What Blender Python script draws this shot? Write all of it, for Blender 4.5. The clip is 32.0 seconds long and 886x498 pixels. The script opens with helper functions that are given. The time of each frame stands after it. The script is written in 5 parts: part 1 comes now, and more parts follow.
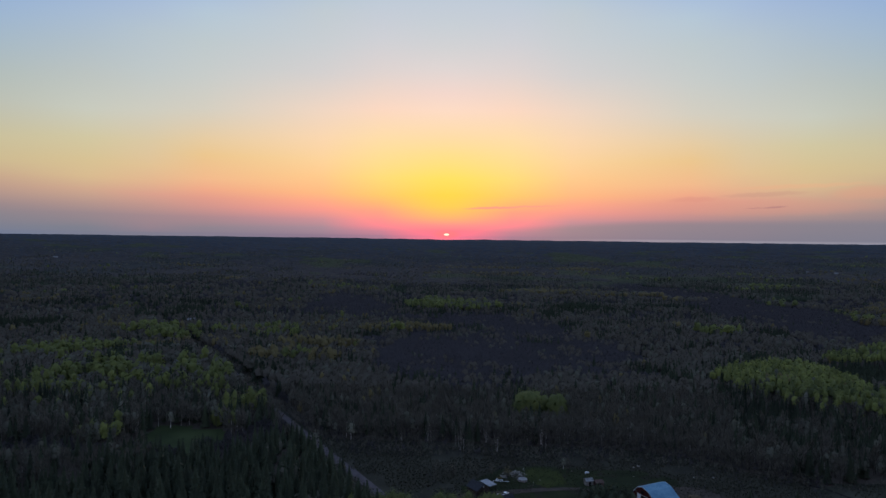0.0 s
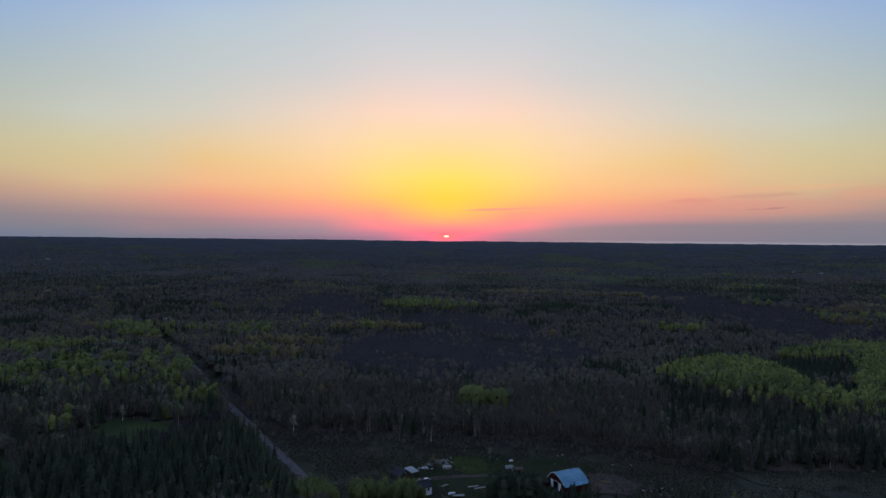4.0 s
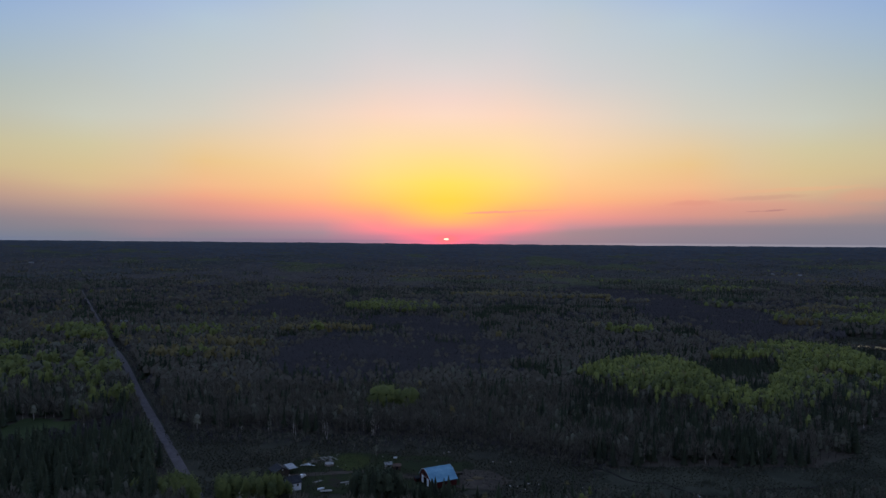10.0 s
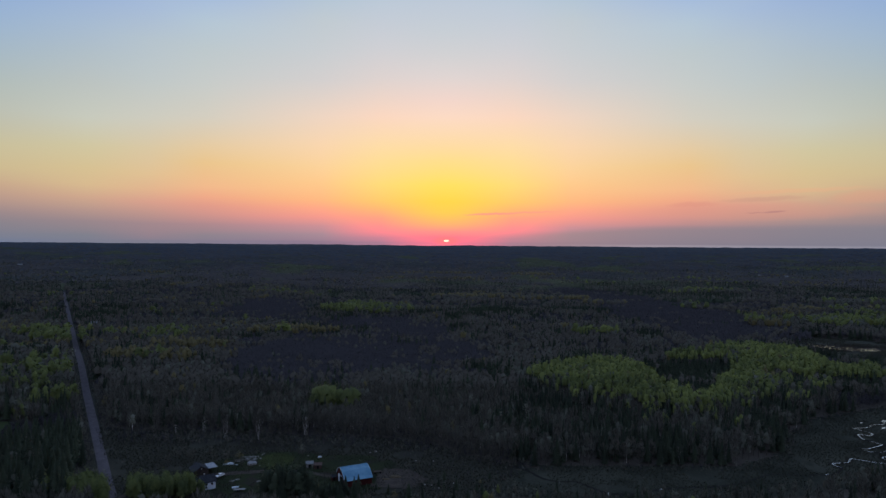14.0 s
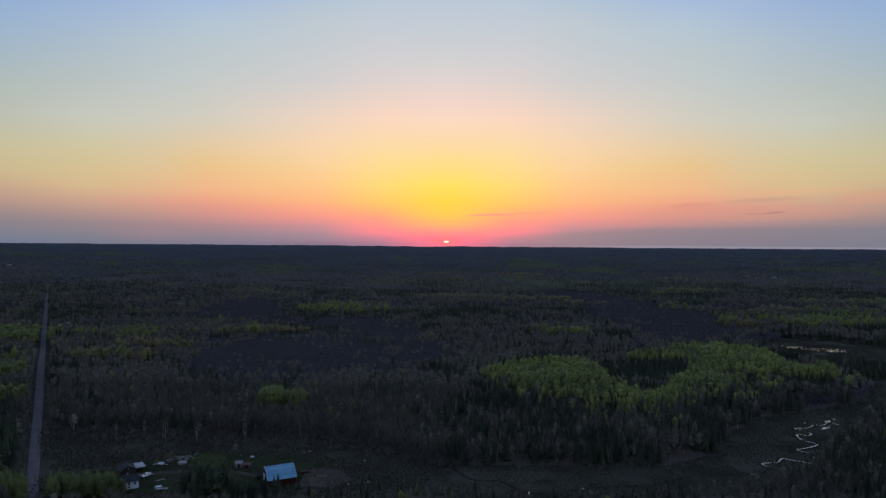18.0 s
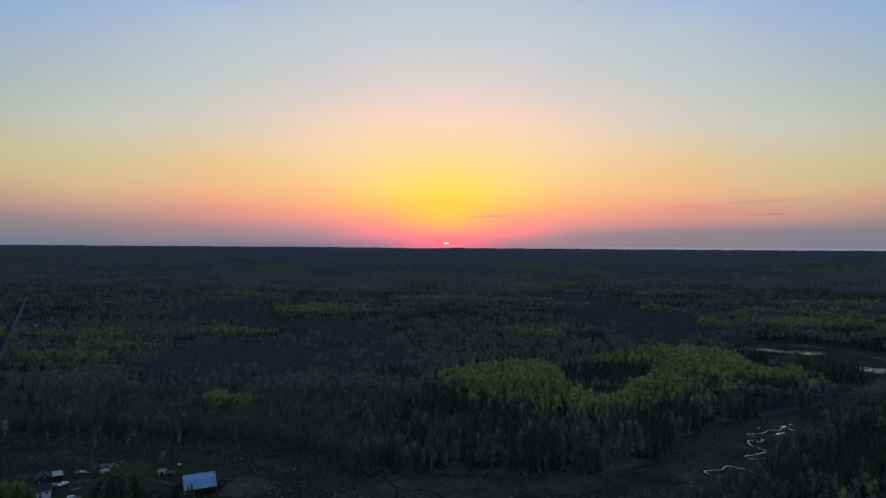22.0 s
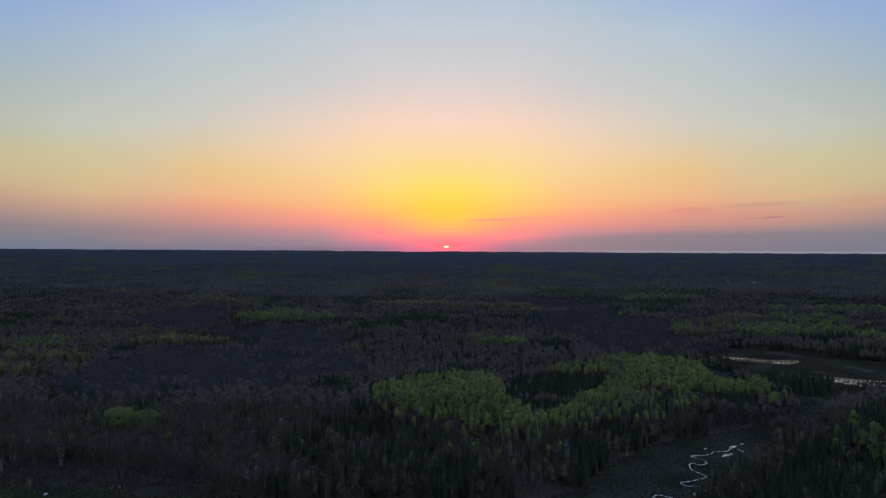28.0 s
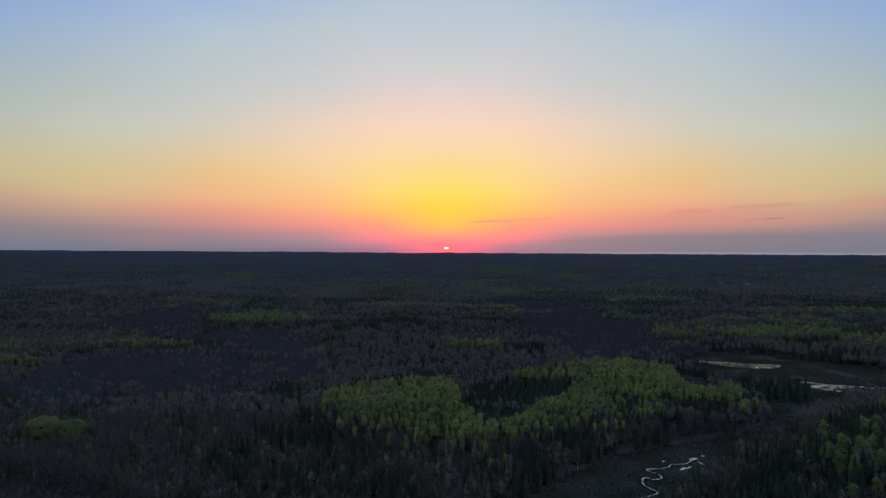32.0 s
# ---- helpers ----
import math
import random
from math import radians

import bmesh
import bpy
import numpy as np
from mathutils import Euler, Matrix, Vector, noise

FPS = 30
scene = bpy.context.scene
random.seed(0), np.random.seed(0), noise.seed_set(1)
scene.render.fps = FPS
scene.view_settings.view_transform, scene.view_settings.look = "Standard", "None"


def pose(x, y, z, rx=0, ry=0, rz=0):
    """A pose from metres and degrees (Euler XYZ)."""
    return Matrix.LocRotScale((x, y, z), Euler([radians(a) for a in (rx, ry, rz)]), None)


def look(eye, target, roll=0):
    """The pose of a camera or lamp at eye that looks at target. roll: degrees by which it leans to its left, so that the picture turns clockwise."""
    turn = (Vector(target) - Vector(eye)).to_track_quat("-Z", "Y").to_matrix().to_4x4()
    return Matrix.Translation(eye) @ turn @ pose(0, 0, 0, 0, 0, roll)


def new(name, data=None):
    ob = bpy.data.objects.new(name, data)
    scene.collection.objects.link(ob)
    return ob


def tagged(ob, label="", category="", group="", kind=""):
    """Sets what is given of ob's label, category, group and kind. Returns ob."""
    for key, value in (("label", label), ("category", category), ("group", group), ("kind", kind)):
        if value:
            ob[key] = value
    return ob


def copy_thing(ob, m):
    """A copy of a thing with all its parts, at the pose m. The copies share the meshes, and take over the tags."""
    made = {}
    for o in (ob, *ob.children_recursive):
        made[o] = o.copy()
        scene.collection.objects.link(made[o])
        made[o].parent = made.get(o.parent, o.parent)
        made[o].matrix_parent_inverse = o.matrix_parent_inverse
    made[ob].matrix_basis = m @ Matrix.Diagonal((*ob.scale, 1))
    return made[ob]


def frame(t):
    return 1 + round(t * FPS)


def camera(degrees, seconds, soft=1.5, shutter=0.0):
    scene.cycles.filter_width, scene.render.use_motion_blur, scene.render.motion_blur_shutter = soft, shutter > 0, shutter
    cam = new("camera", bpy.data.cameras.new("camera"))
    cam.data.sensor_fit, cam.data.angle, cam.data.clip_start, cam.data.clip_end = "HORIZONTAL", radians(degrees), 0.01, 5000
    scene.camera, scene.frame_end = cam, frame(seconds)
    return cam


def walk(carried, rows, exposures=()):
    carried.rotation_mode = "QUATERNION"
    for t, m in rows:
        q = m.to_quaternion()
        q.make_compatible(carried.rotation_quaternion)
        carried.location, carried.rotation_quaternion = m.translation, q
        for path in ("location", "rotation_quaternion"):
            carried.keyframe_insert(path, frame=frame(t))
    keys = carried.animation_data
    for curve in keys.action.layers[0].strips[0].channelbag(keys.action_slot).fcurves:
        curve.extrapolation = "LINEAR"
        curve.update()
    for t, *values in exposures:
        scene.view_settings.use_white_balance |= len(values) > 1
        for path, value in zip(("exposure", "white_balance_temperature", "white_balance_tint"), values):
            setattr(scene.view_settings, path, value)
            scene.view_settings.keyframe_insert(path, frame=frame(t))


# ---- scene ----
# Sunset over spring woods: a drone slides sideways over a farm, a marsh and a wooded hill.
# x runs along the flight, y towards the setting sun, z up; the marsh lies at z = 0.

# ---- camera ----
cam = camera(70, 32.0, soft=1.4)
# seconds, x, y, z, tilt and lean in degrees
PATH = [
    (0, 0.00, 0.00, 111.96, -1.151, 0.731),
    (1, 8.04, -4.63, 111.33, -1.108, 0.694),
    (2, 16.44, -8.66, 110.87, -1.065, 0.658),
    (3, 25.46, -11.70, 110.71, -1.023, 0.621),
    (4, 34.83, -14.08, 110.81, -0.989, 0.597),
    (5, 44.28, -16.22, 111.05, -0.954, 0.572),
    (6, 53.89, -18.06, 111.23, -0.920, 0.548),
    (7, 63.74, -19.51, 111.21, -0.873, 0.530),
    (8, 73.65, -20.65, 111.13, -0.827, 0.512),
    (9, 83.41, -21.64, 111.18, -0.780, 0.493),
    (10, 93.14, -22.57, 111.28, -0.735, 0.475),
    (11, 102.98, -23.51, 111.32, -0.690, 0.457),
    (12, 112.86, -24.35, 111.30, -0.645, 0.438),
    (13, 122.66, -24.97, 111.23, -0.601, 0.420),
    (14, 132.14, -25.44, 111.16, -0.581, 0.423),
    (15, 141.16, -25.87, 111.14, -0.562, 0.426),
    (16, 149.90, -26.33, 111.19, -0.543, 0.429),
    (17, 158.56, -26.82, 111.32, -0.524, 0.432),
    (18, 167.25, -27.00, 111.37, -0.505, 0.435),
    (19, 175.97, -26.43, 111.21, -0.485, 0.438),
    (20, 184.57, -24.75, 111.04, -0.444, 0.425),
    (21, 192.87, -21.66, 111.08, -0.402, 0.411),
    (22, 200.82, -17.36, 111.26, -0.361, 0.397),
    (23, 208.44, -12.15, 111.48, -0.319, 0.384),
    (24, 216.06, -6.53, 111.67, -0.265, 0.373),
    (25, 223.93, -0.96, 111.80, -0.212, 0.362),
    (26, 231.83, 4.45, 111.86, -0.158, 0.351),
    (27, 239.54, 9.68, 111.88, -0.104, 0.340),
    (28, 247.20, 14.89, 111.85, -0.050, 0.329),
    (29, 255.01, 20.22, 111.74, -0.018, 0.329),
    (30, 262.87, 25.64, 111.54, 0.013, 0.329),
    (31, 270.66, 31.10, 111.25, 0.045, 0.329),
    (32, 278.40, 36.57, 110.91, 0.077, 0.329),
]
walk(cam, [(t, pose(x, y, z, 90 + tilt, 0, 0) @ pose(0, 0, 0, 0, 0, lean)) for t, x, y, z, tilt, lean in PATH], ((0.0, 0.0), (12.0, -0.01), (32.0, -0.06)))

# ---- sky and sun ----
SUN_AZ = 0.3      # degrees to the right of +y
SUN_EL = 0.16


class Nodes:
    """A short hand for building node trees."""

    def __init__(self, tree):
        self.tree = tree
        tree.nodes.clear()

    def node(self, kind, **props):
        n = self.tree.nodes.new(kind)
        for key, value in props.items():
            setattr(n, key, value)
        return n

    def link(self, value, socket):
        if isinstance(value, bpy.types.NodeSocket):
            self.tree.links.new(value, socket)
        elif value is not None:
            socket.default_value = value

    def math(self, op, a, b=None, c=None, clamp=False):
        n = self.node("ShaderNodeMath", operation=op, use_clamp=clamp)
        for value, socket in zip((a, b, c), n.inputs):
            self.link(value, socket)
        return n.outputs[0]

    def mix(self, fac, a, b, blend="MIX"):
        n = self.node("ShaderNodeMix", data_type="RGBA", blend_type=blend)
        self.link(fac, n.inputs["Factor"])
        self.link(a, n.inputs[6])
        self.link(b, n.inputs[7])
        return n.outputs[2]

    def smooth(self, value, lo, hi, to_lo=0.0, to_hi=1.0):
        n = self.node("ShaderNodeMapRange", interpolation_type="SMOOTHSTEP")
        self.link(value, n.inputs["Value"])
        for key, v in (("From Min", lo), ("From Max", hi), ("To Min", to_lo), ("To Max", to_hi)):
            n.inputs[key].default_value = v
        return n.outputs[0]

    def ramp(self, fac, stops):
        n = self.node("ShaderNodeValToRGB")
        el = n.color_ramp.elements
        while len(el) < len(stops):
            el.new(0.5)
        for e, (p, c) in zip(el, stops):
            e.position, e.color = p, (*c, 1)
        self.link(fac, n.inputs[0])
        return n.outputs[0]


def srgb(r, g, b):
    """Linear colour from 8-bit display values."""
    return tuple(((v / 255 + 0.055) / 1.055) ** 2.4 if v > 10 else v / 3294 for v in (r, g, b))


def sky_ramp(n, fac, rows):
    """rows: (elevation in degrees, display colour)."""
    return n.ramp(fac, [(math.sqrt(max(e, 0) / 90), srgb(*c)) for e, c in rows])


def make_world():
    w = bpy.data.worlds.new("sunset_sky")
    scene.world = w
    w.use_nodes = True
    n = Nodes(w.node_tree)
    d = n.node("ShaderNodeSeparateXYZ")
    n.link(n.node("ShaderNodeTexCoord").outputs["Generated"], d.inputs[0])
    x, y, z = d.outputs
    el = n.math("MULTIPLY", n.math("ARCSINE", z), 57.2958)
    az = n.math("SUBTRACT", n.math("MULTIPLY", n.math("ARCTAN2", x, y), 57.2958), SUN_AZ)
    fac = n.math("SQRT", n.math("DIVIDE", n.math("MAXIMUM", el, 0.0), 90.0))
    # colours up the sky at several bearings away from the sun
    bearings = (
        (0.0, [(0, (225, 109, 153)), (0.5, (252, 108, 146)), (1.0, (253, 134, 144)), (1.7, (252, 173, 117)), (2.7, (251, 201, 89)), (3.7, (252, 211, 78)), (5.2, (251, 223, 98)),
               (7.3, (250, 222, 141)), (8.7, (251, 220, 166)), (11.2, (252, 220, 199)), (12.6, (243, 216, 206)), (14.7, (224, 215, 214)), (16.5, (211, 212, 215)), (18.4, (201, 209, 217)), (21, (191, 204, 220))]),
        (4.4, [(0, (126, 116, 152)), (0.4, (169, 121, 155)), (0.9, (231, 126, 152)), (1.4, (251, 134, 148)), (2.2, (251, 154, 136)), (3.0, (252, 180, 118)), (3.7, (252, 199, 110)), (5.2, (251, 218, 122)),
               (7.3, (251, 221, 152)), (8.7, (252, 221, 170)), (11.2, (251, 217, 196)), (14.4, (223, 213, 211)), (17, (208, 210, 216)), (21, (189, 204, 220))]),
        (9.5, [(0, (106, 116, 146)), (0.66, (136, 132, 155)), (1.4, (182, 137, 155)), (2.2, (234, 147, 146)), (3.0, (249, 164, 138)), (3.7, (250, 182, 132)), (5.2, (251, 201, 142)), (6.7, (250, 211, 157)),
                (8.6, (249, 215, 177)), (11, (239, 215, 197)), (14, (213, 210, 210)), (16.5, (202, 208, 213)), (19, (194, 205, 213)), (21, (180, 200, 219))]),
        (19.3, [(0, (118, 124, 146)), (0.5, (127, 130, 146)), (1.4, (161, 134, 146)), (2.3, (203, 146, 144)), (3.0, (221, 153, 141)), (3.7, (237, 167, 139)), (4.6, (241, 185, 142)), (6.6, (235, 198, 143)),
                (8.0, (230, 204, 164)), (10.4, (213, 208, 195)), (13, (201, 206, 204)), (15.8, (191, 203, 208)), (18, (182, 201, 217)), (20, (166, 190, 225))]),
        (23.5, [(0, (117, 125, 145)), (1.4, (153, 134, 145)), (2.3, (187, 147, 144)), (3.2, (215, 159, 144)), (4.2, (225, 180, 145)), (5.5, (225, 194, 150)), (7.5, (219, 201, 165)), (10, (207, 206, 194)),
                (13, (193, 202, 203)), (16, (183, 198, 209)), (18.5, (168, 190, 220))]),
        (28.0, [(0, (116, 126, 146)), (0.4, (119, 129, 145)), (1.5, (146, 134, 144)), (2.3, (175, 147, 144)), (3.4, (206, 167, 144)), (4.4, (216, 187, 146)), (5.7, (215, 194, 149)), (7.4, (210, 200, 163)),
                (9.6, (201, 204, 192)), (12.2, (189, 197, 195)), (14.5, (178, 193, 203)), (16.6, (168, 189, 213)), (18.8, (156, 181, 219))]),
        (36.0, [(0, (110, 126, 152)), (1.2, (127, 130, 144)), (2.0, (144, 133, 142)), (3.0, (175, 148, 142)), (4.1, (194, 163, 142)), (5.3, (202, 185, 147)), (6.9, (200, 191, 157)),
                (9.0, (187, 189, 175)), (11.5, (174, 187, 186)), (13.5, (163, 184, 199)), (15.5, (153, 180, 211)), (17.6, (142, 173, 217))]),
    )
    high = [(32, (146, 172, 220)), (60, (148, 173, 216)), (90, (146, 171, 216))]
    dusk = sky_ramp(n, fac, [(0, (116, 124, 150)), (4, (160, 148, 168)), (12, (172, 168, 192)), (30, (154, 170, 208)), (90, (146, 171, 216))])
    side = n.math("SUBTRACT", n.math("SQRT", n.math("ADD", n.math("MULTIPLY", az, az), 3.0)), 1.73)
    sky = sky_ramp(n, fac, bearings[0][1] + high)
    for (a0, _), (a1, rows) in zip(bearings, bearings[1:]):
        step = n.math("DIVIDE", n.math("SUBTRACT", side, a0), a1 - a0, clamp=True)
        sky = n.mix(step, sky, sky_ramp(n, fac, rows + high))
    sky = n.mix(n.smooth(side, 50.0, 130.0), sky, dusk)
    # a low bank of haze on the right of the sun
    bank = n.math("MULTIPLY", n.smooth(az, 1.0, 14.0), n.smooth(n.math("SUBTRACT", el, n.smooth(az, 3.0, 20.0, -0.7, 0.0)), 1.1, 1.75, 1.0, 0.0))
    bank = n.math("MULTIPLY", bank, n.smooth(az, 60.0, 90.0, 0.8, 0.0))
    sky = n.mix(bank, sky, (*srgb(126, 128, 144), 1))
    # a pale strip of a far lake under the haze
    lake = n.math("MULTIPLY", n.smooth(az, 6.0, 20.0, 0.0, 0.7), n.smooth(el, -0.14, 0.0, 1.0, 0.0))
    lake = n.math("MULTIPLY", lake, n.smooth(az, 60.0, 90.0, 1.0, 0.0))
    sky = n.mix(lake, sky, (*srgb(150, 152, 168), 1))
    # thin pink and mauve streaks of cloud
    wob = n.node("ShaderNodeTexNoise", noise_dimensions="1D")
    n.link(n.math("MULTIPLY", az, 0.16), wob.inputs["W"])
    el2 = n.math("ADD", el, n.math("MULTIPLY", n.math("SUBTRACT", wob.outputs["Fac"], 0.5), 0.22))
    for a0, e0, da, de, tilt, amount, colour in ((4.0, 2.60, 2.6, 0.12, 0.03, 0.75, (240, 140, 142)), (6.6, 2.72, 4.2, 0.09, 0.04, 0.7, (244, 150, 140)), (21.2, 3.35, 2.2, 0.26, 0.02, 0.4, (214, 140, 132)),
                                                 (25.9, 2.60, 0.75, 0.06, 0.03, 0.7, (160, 122, 130)), (27.3, 2.66, 0.95, 0.09, 0.03, 0.85, (148, 116, 128)), (26.5, 3.7, 3.4, 0.22, 0.03, 0.35, (190, 142, 132)),
                                                 (29.0, 4.3, 5.0, 0.2, 0.02, 0.3, (238, 172, 138)), (33.5, 3.7, 2.6, 0.6, 0.05, 0.35, (226, 156, 134)), (26.0, 2.7, 9.0, 0.8, 0.0, 0.35, (222, 150, 136))):
        u = n.math("DIVIDE", n.math("SUBTRACT", az, a0), da)
        v = n.math("DIVIDE", n.math("SUBTRACT", n.math("SUBTRACT", el2, n.math("MULTIPLY", n.math("SUBTRACT", az, a0), tilt)), e0), de)
        r2 = n.math("ADD", n.math("MULTIPLY", u, u), n.math("MULTIPLY", v, v))
        sky = n.mix(n.smooth(r2, 0.0, 1.3, amount, 0.0), sky, (*srgb(*colour), 1))
    # the flattened disc of the setting sun and its rosy glow
    u = n.math("DIVIDE", az, 1.5)
    v = n.math("DIVIDE", n.math("SUBTRACT", el, SUN_EL), 0.5)
    glow = n.smooth(n.math("ADD", n.math("MULTIPLY", u, u), n.math("MULTIPLY", v, v)), 0.0, 1.0, 0.6, 0.0)
    sky = n.mix(glow, sky, (*srgb(255, 112, 128), 1))
    u = n.math("DIVIDE", az, 0.26)
    v = n.math("DIVIDE", n.math("SUBTRACT", el, SUN_EL), 0.10)
    disc = n.smooth(n.math("ADD", n.math("MULTIPLY", u, u), n.math("MULTIPLY", v, v)), 0.55, 1.1, 1.0, 0.0)
    sky = n.mix(disc, sky, (1.6, 1.15, 0.85, 1))
    air = n.node("ShaderNodeTexSky", sky_type="NISHITA", sun_disc=False, sun_elevation=radians(0.6), sun_rotation=radians(SUN_AZ), altitude=200)
    back = n.node("ShaderNodeBackground")
    n.link(n.mix(1.0, sky, n.mix(1.0, air.outputs[0], (0.015, 0.015, 0.015, 1), "MULTIPLY"), "ADD"), back.inputs["Color"])
    back.inputs["Strength"].default_value = 0.95
    n.link(back.outputs[0], n.node("ShaderNodeOutputWorld").inputs[0])


make_world()
sun = new("sun", bpy.data.lights.new("sun", "SUN"))
sun.data.energy, sun.data.angle, sun.data.color = 0.35, radians(0.53), (1.0, 0.42, 0.28)
sun.matrix_world = look((math.sin(radians(SUN_AZ)) * 900, 900, 900 * math.tan(radians(0.8)) + 100), (0, 0, 100))

# ---- materials ----
def material(name, dark, light, scale=1.0, rough=0.8, bump=0.0, metal=0.0, spec=0.3, fine=8.0, tone=False, through_light=0.0, stretch=(1, 1, 1), extra=None):
    """Two-scale noise between two colours; tone: a value a tree, partly random, shifts it; through_light: share of
    light that passes the leaf.
    """
    m = bpy.data.materials.new(name)
    m.use_nodes = True
    n = Nodes(m.node_tree)
    co = n.node("ShaderNodeMapping")
    n.link(n.node("ShaderNodeNewGeometry").outputs["Position"], co.inputs[0])
    co.inputs["Scale"].default_value = stretch
    big = n.node("ShaderNodeTexNoise")
    big.inputs["Scale"].default_value, big.inputs["Detail"].default_value = scale, 4
    n.link(co.outputs[0], big.inputs["Vector"])
    small = n.node("ShaderNodeTexNoise")
    small.inputs["Scale"].default_value, small.inputs["Detail"].default_value = scale * fine, 3
    n.link(co.outputs[0], small.inputs["Vector"])
    f = n.math("ADD", n.math("MULTIPLY", big.outputs["Fac"], 0.65), n.math("MULTIPLY", small.outputs["Fac"], 0.35))
    f = n.smooth(f, 0.36, 0.64)
    if tone:
        at = n.node("ShaderNodeAttribute", attribute_name="tone")
        f = n.math("ADD", n.math("MULTIPLY", f, 0.3), n.math("MULTIPLY", at.outputs["Fac"], 0.7))
    col = n.mix(f, (*dark, 1), (*light, 1))
    if extra:
        blot = n.node("ShaderNodeTexNoise")
        blot.inputs["Scale"].default_value, blot.inputs["Detail"].default_value = extra[0], 5
        n.link(co.outputs[0], blot.inputs["Vector"])
        col = n.mix(n.smooth(blot.outputs["Fac"], extra[1], extra[1] + 0.12), col, (*extra[2], 1))
    b = n.node("ShaderNodeBsdfPrincipled")
    n.link(col, b.inputs["Base Color"])
    b.inputs["Roughness"].default_value, b.inputs["Metallic"].default_value = rough, metal
    b.inputs["Specular IOR Level"].default_value = spec
    if bump:
        bp = n.node("ShaderNodeBump")
        bp.inputs["Strength"].default_value, bp.inputs["Distance"].default_value = bump, 0.15
        n.link(small.outputs["Fac"], bp.inputs["Height"])
        n.link(bp.outputs[0], b.inputs["Normal"])
    out = b.outputs[0]
    if through_light:
        tr = n.node("ShaderNodeBsdfTranslucent")
        n.link(col, tr.inputs[0])
        ms = n.node("ShaderNodeMixShader")
        ms.inputs[0].default_value = through_light
        n.link(out, ms.inputs[1])
        n.link(tr.outputs[0], ms.inputs[2])
        out = ms.outputs[0]
    n.link(out, n.node("ShaderNodeOutputMaterial").inputs[0])
    return m


M_FLOOR = material("forest_floor", (0.044, 0.039, 0.033), (0.076, 0.067, 0.056), 0.03, 0.95, 0.6, fine=20, spec=0.1)
M_MARSH = material("marsh_sedge", (0.014, 0.017, 0.012), (0.044, 0.047, 0.035), 0.035, 0.95, 0.8, fine=30, spec=0.1, extra=(0.09, 0.58, (0.016, 0.019, 0.013)))
M_LAWN = material("spring_grass", (0.011, 0.017, 0.008), (0.022, 0.031, 0.012), 0.06, 0.95, 0.6, fine=26, spec=0.1, extra=(0.10, 0.54, (0.022, 0.020, 0.016)))
M_MEADOW = material("young_hay_grass", (0.024, 0.036, 0.014), (0.040, 0.056, 0.022), 0.05, 0.95, 0.6, fine=26, spec=0.1)
M_BRUSH = material("dry_brush_ground", (0.023, 0.024, 0.018), (0.037, 0.038, 0.029), 0.05, 0.95, 0.8, fine=24, spec=0.1)
M_GRAVEL = material("gravel", (0.055, 0.049, 0.056), (0.086, 0.077, 0.086), 0.25, 0.9, 0.5, fine=14, spec=0.2, extra=(0.5, 0.62, (0.12, 0.11, 0.10)))
M_DIRT = material("bare_dirt", (0.036, 0.031, 0.027), (0.064, 0.054, 0.046), 0.3, 0.95, 0.6, fine=12, spec=0.1)
M_SPRUCE = material("spruce_needles", (0.012, 0.018, 0.014), (0.057, 0.077, 0.046), 0.15, 0.75, tone=True, spec=0.15, through_light=0.15)
M_LEAF = material("young_aspen_leaves", (0.055, 0.074, 0.027), (0.250, 0.286, 0.074), 0.12, 0.65, tone=True, spec=0.2, through_light=0.35)
M_OLIVE = material("opening_olive_leaves", (0.102, 0.088, 0.037), (0.188, 0.160, 0.067), 0.12, 0.7, tone=True, spec=0.2, through_light=0.3)
M_GREY = material("grey_green_buds", (0.070, 0.073, 0.056), (0.155, 0.162, 0.126), 0.12, 0.75, tone=True, spec=0.15, through_light=0.4)
M_SILVER = material("silvery_poplar_buds", (0.140, 0.148, 0.112), (0.225, 0.235, 0.182), 0.12, 0.75, tone=True, spec=0.15, through_light=0.35)
M_TWIG = material("bare_twigs", (0.088, 0.083, 0.068), (0.141, 0.132, 0.108), 0.12, 0.85, tone=True, spec=0.1, through_light=0.45)
M_MAUVE = material("mauve_birch_twigs", (0.050, 0.048, 0.053), (0.080, 0.076, 0.084), 0.12, 0.85, tone=True, spec=0.1, through_light=0.4)
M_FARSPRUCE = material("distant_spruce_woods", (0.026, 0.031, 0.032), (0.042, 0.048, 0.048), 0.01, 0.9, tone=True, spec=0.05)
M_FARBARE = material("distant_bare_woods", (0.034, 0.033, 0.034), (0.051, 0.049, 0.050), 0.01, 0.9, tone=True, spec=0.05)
# the blue of the air's haze is put into this base colour
M_HAZY = material("distant_woods_painted_haze", (0.024, 0.034, 0.048), (0.040, 0.053, 0.070), 0.01, 0.9, tone=True, spec=0.05)
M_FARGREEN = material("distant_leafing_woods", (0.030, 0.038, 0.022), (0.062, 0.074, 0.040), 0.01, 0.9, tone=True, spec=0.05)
M_BARK = material("grey_bark", (0.034, 0.030, 0.027), (0.075, 0.066, 0.058), 0.8, 0.9, spec=0.1)
M_BIRCH = material("white_birch_bark", (0.50, 0.49, 0.48), (0.72, 0.70, 0.68), 0.9, 0.8, spec=0.2, extra=(2.2, 0.66, (0.06, 0.055, 0.05)))
M_MUD = material("black_mud", (0.008, 0.008, 0.007), (0.016, 0.015, 0.013), 0.5, 0.9, 0.4, spec=0.1)
